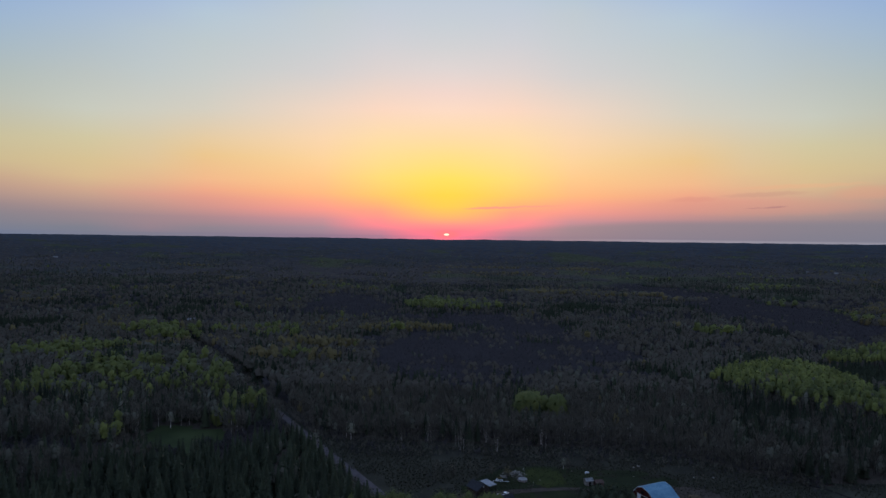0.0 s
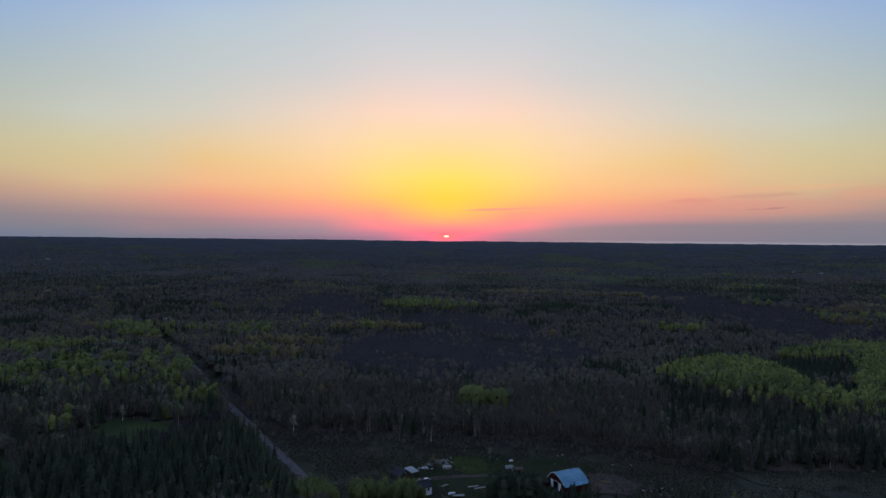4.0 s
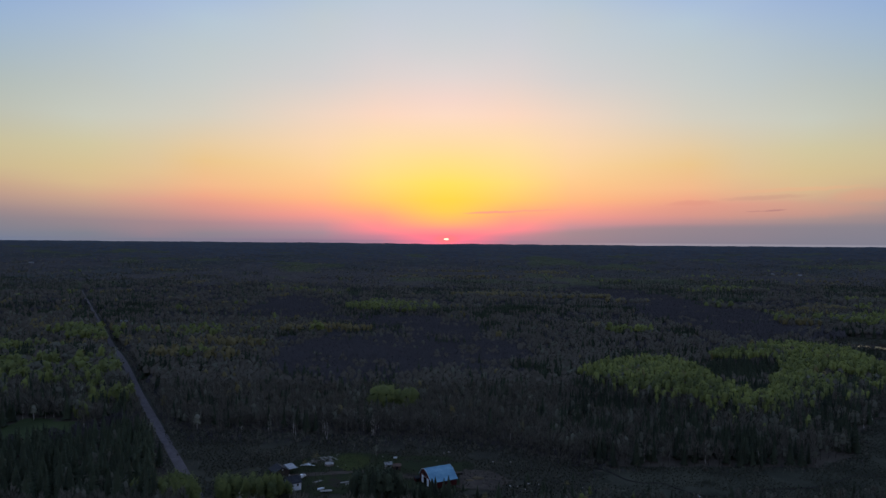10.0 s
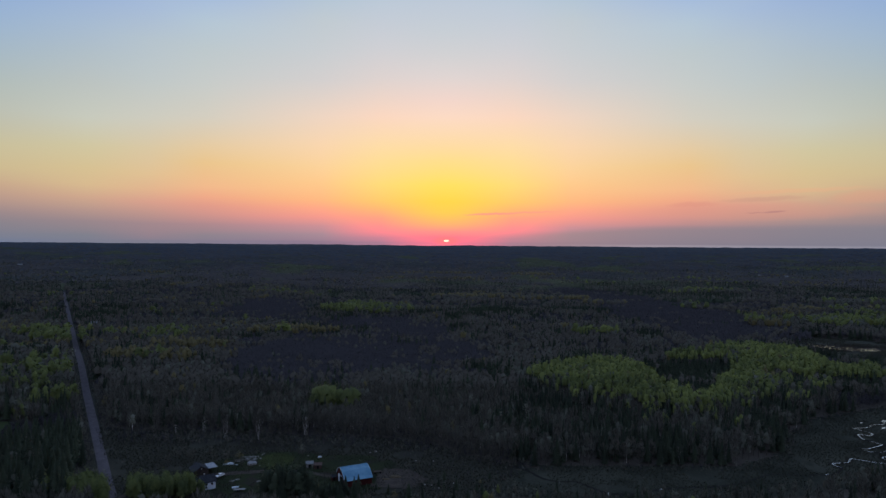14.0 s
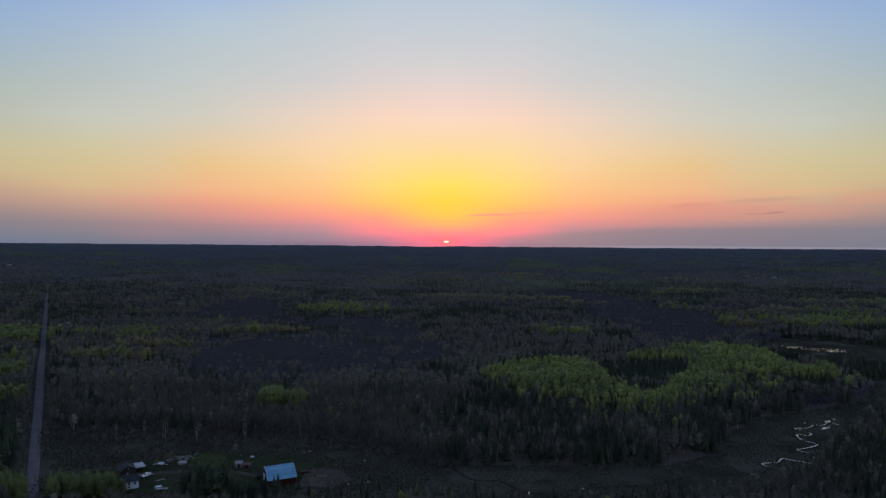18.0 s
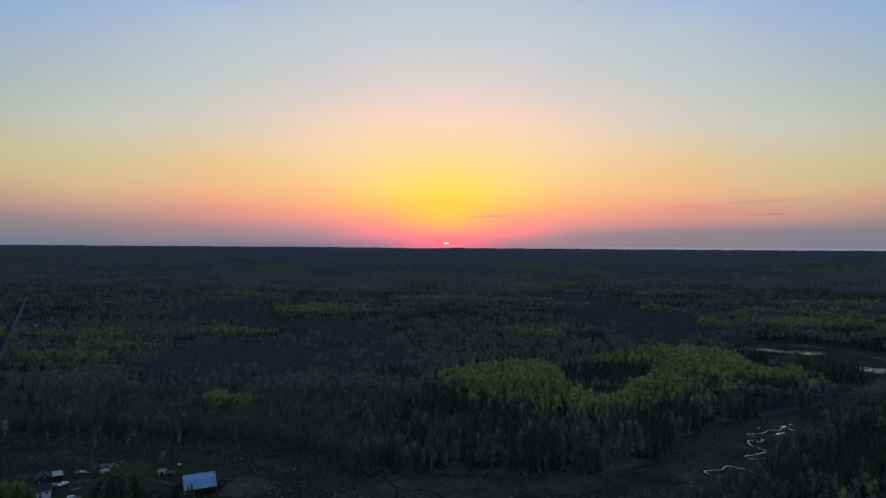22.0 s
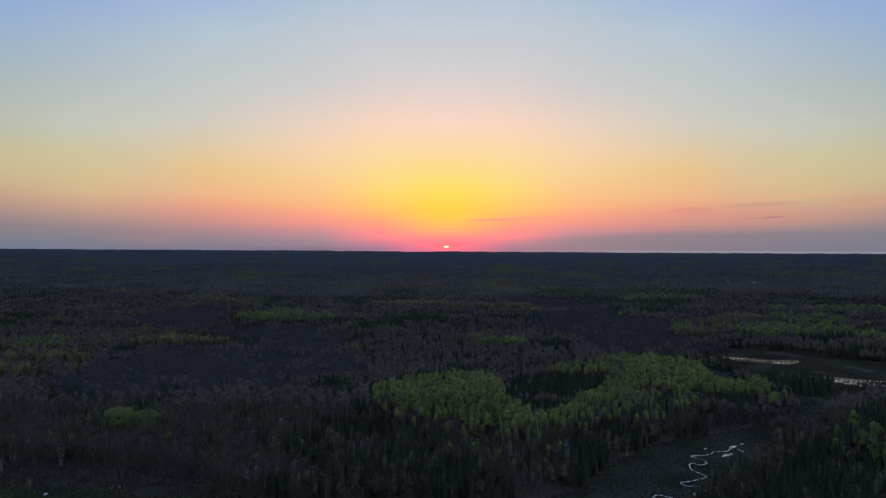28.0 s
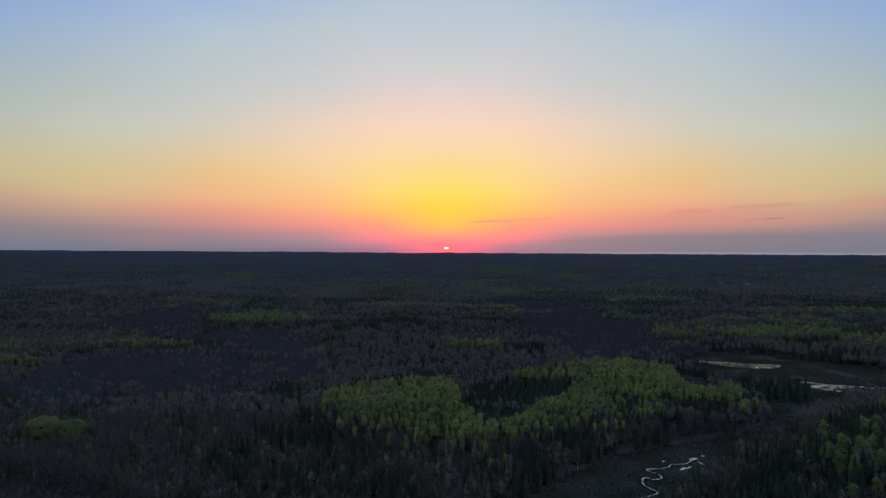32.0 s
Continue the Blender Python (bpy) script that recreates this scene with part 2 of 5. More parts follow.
M_SEDGE = material("dry_sedge_tufts", (0.028, 0.031, 0.021), (0.060, 0.060, 0.041), 0.2, 0.9, tone=True, spec=0.1, through_light=0.2)


def water_material(name, body=(0.012, 0.014, 0.014), gloss=0.0):
    m = bpy.data.materials.new(name)
    m.use_nodes = True
    n = Nodes(m.node_tree)
    b = n.node("ShaderNodeBsdfPrincipled")
    b.inputs["Base Color"].default_value = (*body, 1)
    b.inputs["Metallic"].default_value = gloss
    b.inputs["Roughness"].default_value, b.inputs["IOR"].default_value = 0.03, 1.5
    nz = n.node("ShaderNodeTexNoise")
    nz.inputs["Scale"].default_value, nz.inputs["Detail"].default_value = 0.9, 3
    bp = n.node("ShaderNodeBump")
    bp.inputs["Strength"].default_value, bp.inputs["Distance"].default_value = 0.05, 0.05
    n.link(n.node("ShaderNodeNewGeometry").outputs["Position"], nz.inputs["Vector"])
    n.link(nz.outputs["Fac"], bp.inputs["Height"])
    n.link(bp.outputs[0], b.inputs["Normal"])
    n.link(b.outputs[0], n.node("ShaderNodeOutputMaterial").inputs[0])
    return m


M_WATER = water_material("still_water", (0.34, 0.36, 0.38), 0.75)


# ---- mesh helpers ----
def mesh_from(name, verts, faces, mats, index=None, tone=None, normals=None):
    """A mesh from arrays: n x 3 places, m x 3 (or m x 4) corners."""
    verts, faces = np.asarray(verts, np.float32), np.asarray(faces, np.int32)
    me = bpy.data.meshes.new(name)
    k = faces.shape[1]
    me.vertices.add(len(verts))
    me.vertices.foreach_set("co", verts.ravel())
    me.loops.add(faces.size)
    me.loops.foreach_set("vertex_index", faces.ravel())
    me.polygons.add(len(faces))
    me.polygons.foreach_set("loop_start", np.arange(0, faces.size, k, dtype=np.int32))
    me.polygons.foreach_set("loop_total", np.full(len(faces), k, np.int32))
    for m in mats:
        me.materials.append(m)
    if index is not None:
        me.polygons.foreach_set("material_index", np.asarray(index, np.int32))
    if tone is not None:
        me.attributes.new("tone", "FLOAT", "FACE").data.foreach_set("value", np.asarray(tone, np.float32))
    me.update(calc_edges=True)
    if normals is not None:
        me.polygons.foreach_set("use_smooth", np.ones(len(faces), bool))
        me.normals_split_custom_set_from_vertices(np.asarray(normals, np.float32))
    return me


def part(name, bm, mat, parent=None, label=""):
    """One bmesh as one mesh object, under a thing or a part."""
    me = bpy.data.meshes.new(name)
    bmesh.ops.recalc_face_normals(bm, faces=bm.faces[:])
    bm.to_mesh(me)
    bm.free()
    me.materials.append(mat)
    ob = new(name, me)
    if parent:
        ob.parent = parent
    return tagged(ob, label)


def thing(name, m, label, category, group=""):
    ob = new(name)
    ob.matrix_world = m
    return tagged(ob, label, category, group)


def hashed(i, j, seed):
    h = (i.astype(np.int64) * 374761393 + j.astype(np.int64) * 668265263 + seed * 982451653) & 0x7FFFFFFF
    h = ((h ^ (h >> 13)) * 1274126177) & 0x7FFFFFFF
    return ((h ^ (h >> 16)) & 0xFFFF) / 65535.0


def soft(x, y, size, seed=0):
    """Smooth value noise, 0 to 1, with two octaves."""
    total = 0
    for k, (s, w) in enumerate(((size, 0.67), (size * 0.43, 0.33))):
        u, v = np.asarray(x) / s, np.asarray(y) / s
        i, j = np.floor(u), np.floor(v)
        a, b = u - i, v - j
        a, b = a * a * (3 - 2 * a), b * b * (3 - 2 * b)
        q = seed * 7 + k
        total = total + w * ((hashed(i, j, q) * (1 - a) + hashed(i + 1, j, q) * a) * (1 - b) + (hashed(i, j + 1, q) * (1 - a) + hashed(i + 1, j + 1, q) * a) * b)
    return total


def inside(x, y, poly):
    """Which points lie in the polygon."""
    x, y = np.asarray(x), np.asarray(y)
    hit = np.zeros(x.shape, bool)
    for (x0, y0), (x1, y1) in zip(poly, poly[1:] + poly[:1]):
        cross = (y0 > y) != (y1 > y)
        with np.errstate(divide="ignore", invalid="ignore"):
            hit ^= cross & (x < (x1 - x0) * (y - y0) / (y1 - y0 + 1e-12) + x0)
    return hit


def ellipse(x, y, cx, cy, rx, ry):
    return ((x - cx) / rx) ** 2 + ((y - cy) / ry) ** 2 + 0.5 * (soft(x, y, 14, 33) - 0.5) < 1


# ---- the plan ----
MARSH = [(150, 252), (172, 288), (225, 290), (281, 291), (312, 309), (336, 346), (374, 382), (428, 406), (466, 428), (492, 450), (512, 500),
         (506, 560), (508, 625), (516, 718), (560, 736), (620, 718), (660, 668), (720, 600), (760, 540), (690, 505), (610, 515), (548, 483), (512, 446),
         (464, 394), (436, 372), (416, 350), (385, 318), (352, 284), (330, 264), (290, 254), (205, 244)]
BRUSH = [(-44, 302), (-72, 347), (-20, 344), (50, 337), (100, 334), (130, 320), (150, 302), (174, 290), (150, 250), (130, 226), (-2, 226), (-20, 262)]
LAWN = [(7, 262), (11, 284), (28, 301), (46, 307), (70, 303), (95, 302), (110, 291), (113, 268), (104, 259), (84, 254), (58, 254), (30, 250), (14, 251)]
FIELD = [(-166, 322), (-162, 366), (-122, 357), (-114, 336), (-124, 310)]
HILL = [(197, 448), (199, 469), (217, 482), (237, 487), (257, 494), (274, 496), (286, 488), (291, 468), (289, 439), (297, 416), (303, 404), (312, 405), (335, 439), (345, 464), (356, 469),
        (378, 509), (386, 533), (369, 539), (337, 552), (336, 562), (360, 581), (382, 582), (405, 594), (447, 616), (467, 598), (470, 565), (461, 524), (462, 501), (505, 519), (490, 484), (481, 470),
        (445, 469), (409, 452), (384, 419), (362, 400), (344, 393), (331, 377), (312, 352), (292, 345), (276, 350), (262, 360), (244, 370), (226, 384), (205, 415)]
VALLEY = [(286, 488), (291, 468), (289, 439), (297, 416), (303, 404), (312, 405), (335, 439), (345, 464), (356, 469), (378, 509), (386, 533), (369, 539), (337, 552), (310, 530)]
PLANTATION = [(-240, 236), (-240, 300), (-186, 306), (-112, 302), (-88, 340), (-64, 328), (-46, 292), (-31, 266), (-22, 250), (-14, 228), (-60, 228)]
LEAFY_WEST = [(-400, 560), (-320, 590), (-170, 520), (-118, 440), (-88, 372), (-116, 338), (-188, 316), (-300, 300), (-420, 380)]
MAUVE_MID = [(-62, 512), (-70, 600), (-30, 683), (22, 690), (88, 640), (96, 520), (58, 452), (-4, 450)]
MAUVE_NORTH = [(-20, 735), (-47, 832), (27, 885), (154, 738), (140, 640), (70, 690)]
MAUVE_SIDE = [(82, 600), (123, 655), (170, 632), (178, 520), (121, 486), (87, 510)]
MAUVE_FAR = [(-215, 933), (-181, 1200), (-90, 1042), (-47, 800), (-120, 834), (-165, 831)]
MAUVE_EAST = [(350, 1420), (375, 1620), (430, 1510), (525, 1335), (545, 1150), (548, 1030), (575, 935), (590, 808), (540, 705), (489, 680), (425, 655), (398, 700), (404, 815), (381, 915), (390, 1208)]
ISLE = [(492, 508), (548, 500), (570, 540), (520, 552)]
ROAD_A, ROAD_B = (22.0, 194.0), (-760.0, 1457.0)


def road_gap(x, y):
    """Distance from the road's middle line."""
    ax, ay, bx, by = *ROAD_A, *ROAD_B
    s = math.hypot(bx - ax, by - ay)
    along = ((x - ax) * (bx - ax) + (y - ay) * (by - ay)) / s
    off = np.abs((x - ax) * (by - ay) - (y - ay) * (bx - ax)) / s
    return np.where((along < 0) | (along > s), 1e3, off)


def height(x, y):
    """The lie of the land: flat near by, a low wooded hill, and a slow rise to the far ridge."""
    x, y = np.asarray(x, float), np.asarray(y, float)
    r = np.hypot(x - 140, np.maximum(y, 0.3 * np.abs(x - 140)))
    k = np.clip((r - 1300) / 3500, 0, 1)
    z = RISE * k * k * (3 - 2 * k) * (0.97 + 0.06 * soft(x, y, 900, 5))
    for cx, cy, rx, ry, h in ((252, 462, 92, 118, 8.5), (425, 545, 95, 95, 6.5), (-190, 520, 160, 120, 4.0)):
        q = ((x - cx) / rx) ** 2 + ((y - cy) / ry) ** 2
        z = z + h * np.clip(1 - q, 0, 1) ** 2
    far = np.clip((r - 700) / 500, 0, 1)
    return z + far * 7 * (soft(x, y, 420, 9) - 0.5)


RISE = 80.0

# ---- ground ----
def ground_sheet():
    xs = np.concatenate([np.linspace(-7000, -1500, 45), np.linspace(-1400, 1800, 130), np.linspace(1900, 7200, 45)])
    ys = np.concatenate([np.linspace(-2600, 60, 20), np.linspace(80, 900, 70), np.linspace(930, 5200, 90), np.linspace(5300, 7500, 12)])
    gx, gy = np.meshgrid(xs, ys)
    v = np.stack([gx, gy, height(gx, gy)], -1).reshape(-1, 3)
    i = np.arange(len(v)).reshape(gx.shape)
    f = np.stack([i[:-1, :-1], i[:-1, 1:], i[1:, 1:], i[1:, :-1]], -1).reshape(-1, 4)
    ob = new("ground", mesh_from("ground", v, f, [M_FLOOR]))
    tagged(ob, "dark leaf-littered forest floor rolling to the horizon", "ground", kind="structure")


def patch(name, poly, mat, z, label, wobble=2.0, step=4.0, gaps=1.0):
    """A sheet laid over the ground with a ragged outline, of small squares that follow the land."""
    px, py = [p[0] for p in poly], [p[1] for p in poly]
    gx, gy = np.meshgrid(np.arange(min(px) - 6, max(px) + 6, step), np.arange(min(py) - 6, max(py) + 6, step))
    jx = gx + wobble * (soft(gx, gy, 9, 41) - 0.5) * 2
    jy = gy + wobble * (soft(gx, gy, 9, 42) - 0.5) * 2
    v = np.stack([jx, jy, height(jx, jy) + z + 0.10 * soft(jx, jy, 11, 43)], -1).reshape(-1, 3)
    i = np.arange(len(v)).reshape(gx.shape)
    f = np.stack([i[:-1, :-1], i[:-1, 1:], i[1:, 1:], i[1:, :-1]], -1).reshape(-1, 4)
    c = v[f].mean(1)
    f = f[inside(c[:, 0], c[:, 1], poly) & (soft(c[:, 0] * 0.6, c[:, 1], 6, 44) < gaps)]
    ob = new(name, mesh_from(name, v, f, [mat]))
    return tagged(ob, label, "ground", kind="structure")


def ribbon(name, points, widths, mat, z, label, category, kind="structure", smooth_steps=6, crown=0.0):
    """A band along a line of points, curved smoothly between them."""
    p = np.array(points, float)
    w = np.array(widths if len(np.shape(widths)) else [widths] * len(p), float)
    ext = np.vstack([2 * p[0] - p[1], p, 2 * p[-1] - p[-2]])
    out, ow = [], []
    for k in range(len(p) - 1):
        a, b, c, d = ext[k:k + 4]
        for s in np.arange(smooth_steps) / smooth_steps:
            out.append(0.5 * (2 * b + (c - a) * s + (2 * a - 5 * b + 4 * c - d) * s * s + (3 * b - a - 3 * c + d) * s ** 3))
            ow.append(w[k] * (1 - s) + w[k + 1] * s)
    out, ow = np.array(out + [p[-1]]), np.array(ow + [w[-1]])
    t = np.gradient(out, axis=0)
    t /= np.linalg.norm(t, axis=1)[:, None] + 1e-9
    nrm = np.stack([-t[:, 1], t[:, 0]], 1)
    lines = []
    for s, dz in ((-0.5, 0.0), (0.0, crown), (0.5, 0.0)):
        q = out + nrm * (ow * s)[:, None]
        lines.append(np.column_stack([q, height(q[:, 0], q[:, 1]) + z + dz]))
    v = np.stack(lines, 1).reshape(-1, 3)
    n = len(out)
    f = [(3 * i + k, 3 * i + k + 1, 3 * i + k + 4, 3 * i + k + 3) for i in range(n - 1) for k in (0, 1)]
    ob = new(name, mesh_from(name, v, f, [mat]))
    return tagged(ob, label, category, kind=kind)


ground_sheet()
patch("ground_marsh", MARSH, M_MARSH, 0.10, "pale sedge marsh along a winding creek")
patch("ground_brush", BRUSH, M_BRUSH, 0.06, "rough brushy clearing with dry weeds", 3.0)
patch("ground_lawn", LAWN, M_LAWN, 0.22, "mown spring-green farm lawn worn at the edges", 2.0, 2.0)
patch("ground_field", FIELD, M_MEADOW, 0.12, "small green hay field among the trees", 3.0)
ribbon("road_verge", [ROAD_A, (-100, 391), (-360, 811), ROAD_B], 10.0, M_BRUSH, 0.14, "weedy verge along the gravel road", "verge", smooth_steps=30)
ribbon("road", [ROAD_A, (-100, 391), (-360, 811), ROAD_B], 4.9, M_GRAVEL, 0.22, "straight pale gravel road running into the woods", "road", smooth_steps=30, crown=0.12)
ribbon("road_drive", [(-8, 243), (2, 262), (10, 270), (24, 273), (40, 277), (62, 279), (80, 272)], [3.4, 3.2, 3.4, 5, 4, 3, 2.6], M_DIRT, 0.36, "dirt farm drive past house and garage", "drive")

CREEK = [(413.6, 373.6), (408.9, 369.7), (405.1, 365.9), (397.7, 364.9), (394.8, 361.2), (389.2, 358.4), (382.3, 357.4), (383.1, 354), (385.7, 350.6), (385.8, 345.6), (381.5, 343.1), (378.6, 345.5),
         (376, 343.8), (374.1, 335.9), (376.6, 329.9), (377.1, 325.6), (367, 319.8), (362, 318.2), (362, 315), (366, 313.4), (377, 316)]
CREEK_LOW = [(380, 315), (372, 309), (366, 306), (362.5, 304), (362.8, 297), (356, 296.5), (350, 300), (345, 302.5), (340, 297), (331, 295), (332, 289)]
CREEK_WEST = [(332, 289), (322, 280), (305, 279), (291, 279), (272, 268), (255, 263), (242, 262), (230, 259), (216, 254), (205, 256), (195, 268), (187, 268), (180, 272), (176, 279), (172, 285), (166, 288)]
for points, widths in ((CREEK, [2.0, 1.7, 1.2, 1.0, 1.7, 1.2, 2.0, 1.8, 0.9, 2.4, 1.5, 1.3, 2.4, 2.1, 1.5, 2.2, 1.3, 1.9, 1.6, 0.5, 0.3]),
                       (CREEK_LOW, [0.4, 0.8, 1.7, 2.1, 2.3, 1.8, 1.1, 1.8, 0.8, 2.0, 0.5])):
    ribbon("creek_bank", points, [w + 2.0 for w in widths], M_MUD, 0.245, "dark muddy bank of a winding creek", "bank")
    ribbon("water_creek", points, [w * (0.2 + 0.38 * abs(b[0] - a[0]) / (math.dist(a, b) + 0.01)) for w, a, b in zip(widths, points[:1] + points[:-1], points[1:] + points[-1:])], M_WATER, 0.275, "winding marsh creek mirroring the evening sky", "creek")
ribbon("creek_bank", CREEK_WEST, [1.4, 1.5, 1.2, 1.2, 1.0, 1.8, 1.1, 2.0, 1.2, 1.9, 1.3, 1.2, 1.8, 1.5, 2.2, 1.6], M_MUD, 0.235, "dark muddy ditch across the marsh", "bank")
for a, b, w in (((206.2, 252.6), (206.7, 255.6), 0.5), ((231, 259.5), (232.4, 260), 0.6), ((176, 276), (177.4, 275.2), 0.6), ((178.6, 274.2), (179.6, 273.6), 0.5), ((170, 286), (174, 285), 0.6), ((318, 279.4), (320, 280.2), 0.7), ((186.3, 267.3), (187.3, 267), 0.5)):
    ribbon("water_creek", [a, ((a[0] + b[0]) / 2, (a[1] + b[1]) / 2 + 0.2), b], [0.3, w, 0.4], M_WATER, 0.27, "glint of open water in a dark ditch", "creek")
for a, b, w in (((398.5, 356.4), (406.5, 361.6), 2.6), ((409.5, 372), (415, 375), 3.0), ((394.2, 369), (396, 370.2), 1.4), ((418.5, 378.2), (421, 379), 1.3), ((412.9, 369.8), (414.5, 365), 0.9)):
    ribbon("water_creek", [a, ((a[0] + b[0]) / 2, (a[1] + b[1]) / 2 + 0.3), b], [0.4, w, 0.7], M_WATER, 0.285, "small bright creek pool in the sedge", "creek")


def pond(points_, gaps, name="water_pond"):
    ob = patch(name, points_, M_WATER, 0.30, "shallow beaver pond mirroring the pale evening sky", 4.0, 1.5, gaps)
    me = ob.data
    co = np.zeros(len(me.vertices) * 3, np.float32)
    me.vertices.foreach_get("co", co)
    co = co.reshape(-1, 3)
    co[:, 2] = 0.34
    me.vertices.foreach_set("co", co.ravel())
    tagged(ob, category="pond")


pond([(538, 690), (552, 674), (570, 664), (590, 658), (608, 656), (603, 642), (580, 633), (566, 640), (551, 648), (538, 664)], 0.72)
pond([(574, 578), (590, 573), (604, 563), (640, 553), (690, 548), (690, 520), (640, 512), (610, 522), (592, 536), (578, 556)], 0.56)

# ---- trees: shapes ----
rng = np.random.default_rng(7)


def tris(v):
    """A soup of triangles, m x 3 x 3, as arrays."""
    v = np.asarray(v, float).reshape(-1, 3, 3)
    return v


def trunk_tris(h, r, sides=3, lean=(0, 0)):
    a = np.arange(sides) * 2 * math.pi / sides
    lo = np.stack([np.cos(a) * r, np.sin(a) * r, 0 * a - 0.3], 1)
    top = np.array([lean[0], lean[1], h])
    mid = lo * [0.55, 0.55, 0] + [lean[0] * 0.4, lean[1] * 0.4, h * 0.5]
    out = []
    for i in range(sides):
        j = (i + 1) % sides
        out += [(lo[i], lo[j], mid[j]), (lo[i], mid[j], mid[i]), (mid[i], mid[j], top)]
    return tris(out)


def spruce_shape(h, radius, tiers, arms):
    out = []
    for k in range(tiers):
        s = k / (tiers - 1)
        z = h * (0.10 + 0.86 * s)
        r = radius * (1 - s) ** 0.85 + 0.22
        n = max(4, int(round(arms * (1 - 0.45 * s))))
        for i in range(n):
            a = (i + rng.uniform(-0.3, 0.3)) * 2 * math.pi / n + k * 0.9
            rr = r * rng.uniform(0.75, 1.15)
            w = (0.75 * r + 0.3) * math.pi / n * 1.5
            c, q = math.cos(a), math.sin(a)
            root = h / tiers * 0.9
            out.append(((-q * w * 0.55, c * w * 0.55, z + root), (q * w * 0.55, -c * w * 0.55, z + root), (c * rr, q * rr, z - 0.18 * rr)))
            if i % 2:
                continue
            out.append(((c * rr * 0.35 - q * w, q * rr * 0.35 + c * w, z + 0.1), (c * rr * 0.35 + q * w, q * rr * 0.35 - c * w, z + 0.1), (c * rr, q * rr, z - 0.25 * rr)))
    ring = [(math.cos(a) * radius * 0.62, math.sin(a) * radius * 0.62, h * 0.08) for a in np.arange(6) * math.pi / 3]
    out += [(ring[i], ring[(i + 1) % 6], (0, 0, h * 0.93)) for i in range(6)]
    out.append(((0.14, 0, h * 0.9), (-0.14, 0, h * 0.9), (0, 0, h * 1.04)))
    out.append(((0, 0.14, h * 0.9), (0, -0.14, h * 0.9), (0, 0, h * 1.04)))
    return tris(out)


GOLD = (1 + 5 ** 0.5) / 2
ICO = np.array([(-1, GOLD, 0), (1, GOLD, 0), (-1, -GOLD, 0), (1, -GOLD, 0), (0, -1, GOLD), (0, 1, GOLD), (0, -1, -GOLD), (0, 1, -GOLD), (GOLD, 0, -1), (GOLD, 0, 1), (-GOLD, 0, -1), (-GOLD, 0, 1)]) / math.hypot(1, GOLD)
ICO_FACES = [(0, 11, 5), (0, 5, 1), (0, 1, 7), (0, 7, 10), (0, 10, 11), (1, 5, 9), (5, 11, 4), (11, 10, 2), (10, 7, 6), (7, 1, 8),
             (3, 9, 4), (3, 4, 2), (3, 2, 6), (3, 6, 8), (3, 8, 9), (4, 9, 5), (2, 4, 11), (6, 2, 10), (8, 6, 7), (9, 8, 1)]


OCTO = np.array([(1, 0, -0.62), (0, 1, -0.62), (-1, 0, -0.62), (0, -1, -0.62), (0.65, 0.65, 0.42), (-0.65, 0.65, 0.42), (-0.65, -0.65, 0.42), (0.65, -0.65, 0.42), (0, 0, 1.05)])
OCTO_FACES = [(0, 1, 4), (1, 2, 5), (2, 3, 6), (3, 0, 7), (1, 5, 4), (2, 6, 5), (3, 7, 6), (0, 4, 7), (4, 5, 8), (5, 6, 8), (6, 7, 8), (7, 4, 8)]


def heart(x, y, z, r, rz, plain=False):
    """A rough dense inner clump of foliage."""
    if plain:
        v = OCTO * rng.uniform(0.82, 1.16, (9, 1)) * [r, r, rz] + [x, y, z]
        return tris([v[list(f)] for f in OCTO_FACES])
    v = ICO * rng.uniform(0.8, 1.18, (12, 1)) * [r, r, rz] + [x, y, z]
    return tris([v[list(f)] for f in ICO_FACES])


def leaf_cards(h, radius, count, size, low=0.36, lumps=4, flat=1.0, hearts=0, fill=0.84, plain=False):
    """A crown of small leaf clumps gathered in lumps round the limbs, facing outwards, with gaps."""
    cz, rz = h * (1 + low) / 2, h * (1 - low) / 2
    centres = [(0, 0, cz + rz * 0.35, radius * 0.78, rz * 0.62), (0, 0, cz - rz * 0.2, radius * 0.85, rz * 0.6)]
    for i in range(lumps):
        a = i * 2 * math.pi / lumps + rng.uniform(-0.5, 0.5)
        d = radius * rng.uniform(0.35, 0.55)
        centres.append((math.cos(a) * d, math.sin(a) * d, cz + rz * rng.uniform(-0.65, 0.25), radius * rng.uniform(0.42, 0.6), rz * rng.uniform(0.28, 0.42)))
    out = []
    if hearts == 1:
        out += list(heart(0, 0, cz, radius * fill, rz * fill, plain))
    for x, y, z, r, q in centres[:hearts] if hearts > 1 else ():
        out += list(heart(x, y, z, r * fill, q * fill, plain))
    for i in range(count):
        x, y, z, r, q = centres[rng.integers(len(centres))]
        d = rng.normal(size=3)
        d /= np.linalg.norm(d)
        d[2] = d[2] if d[2] > -0.5 else -d[2]
        c = np.array([x, y, z]) + d * [r, r, q * flat] * rng.uniform(0.7, 1.25)
        nrm = d * [1.0, 1.0, 0.8] + rng.normal(size=3) * 0.22
        nrm /= np.linalg.norm(nrm)
        u = np.cross(nrm, rng.normal(size=3))
        u /= np.linalg.norm(u)
        w = np.cross(nrm, u)
        s = size * rng.uniform(0.6, 1.3)
        out.append((c - u * s * 0.6 - w * s * 0.35, c + u * s * 0.6 - w * s * 0.35, c + w * s * 0.7))
    return tris(out)


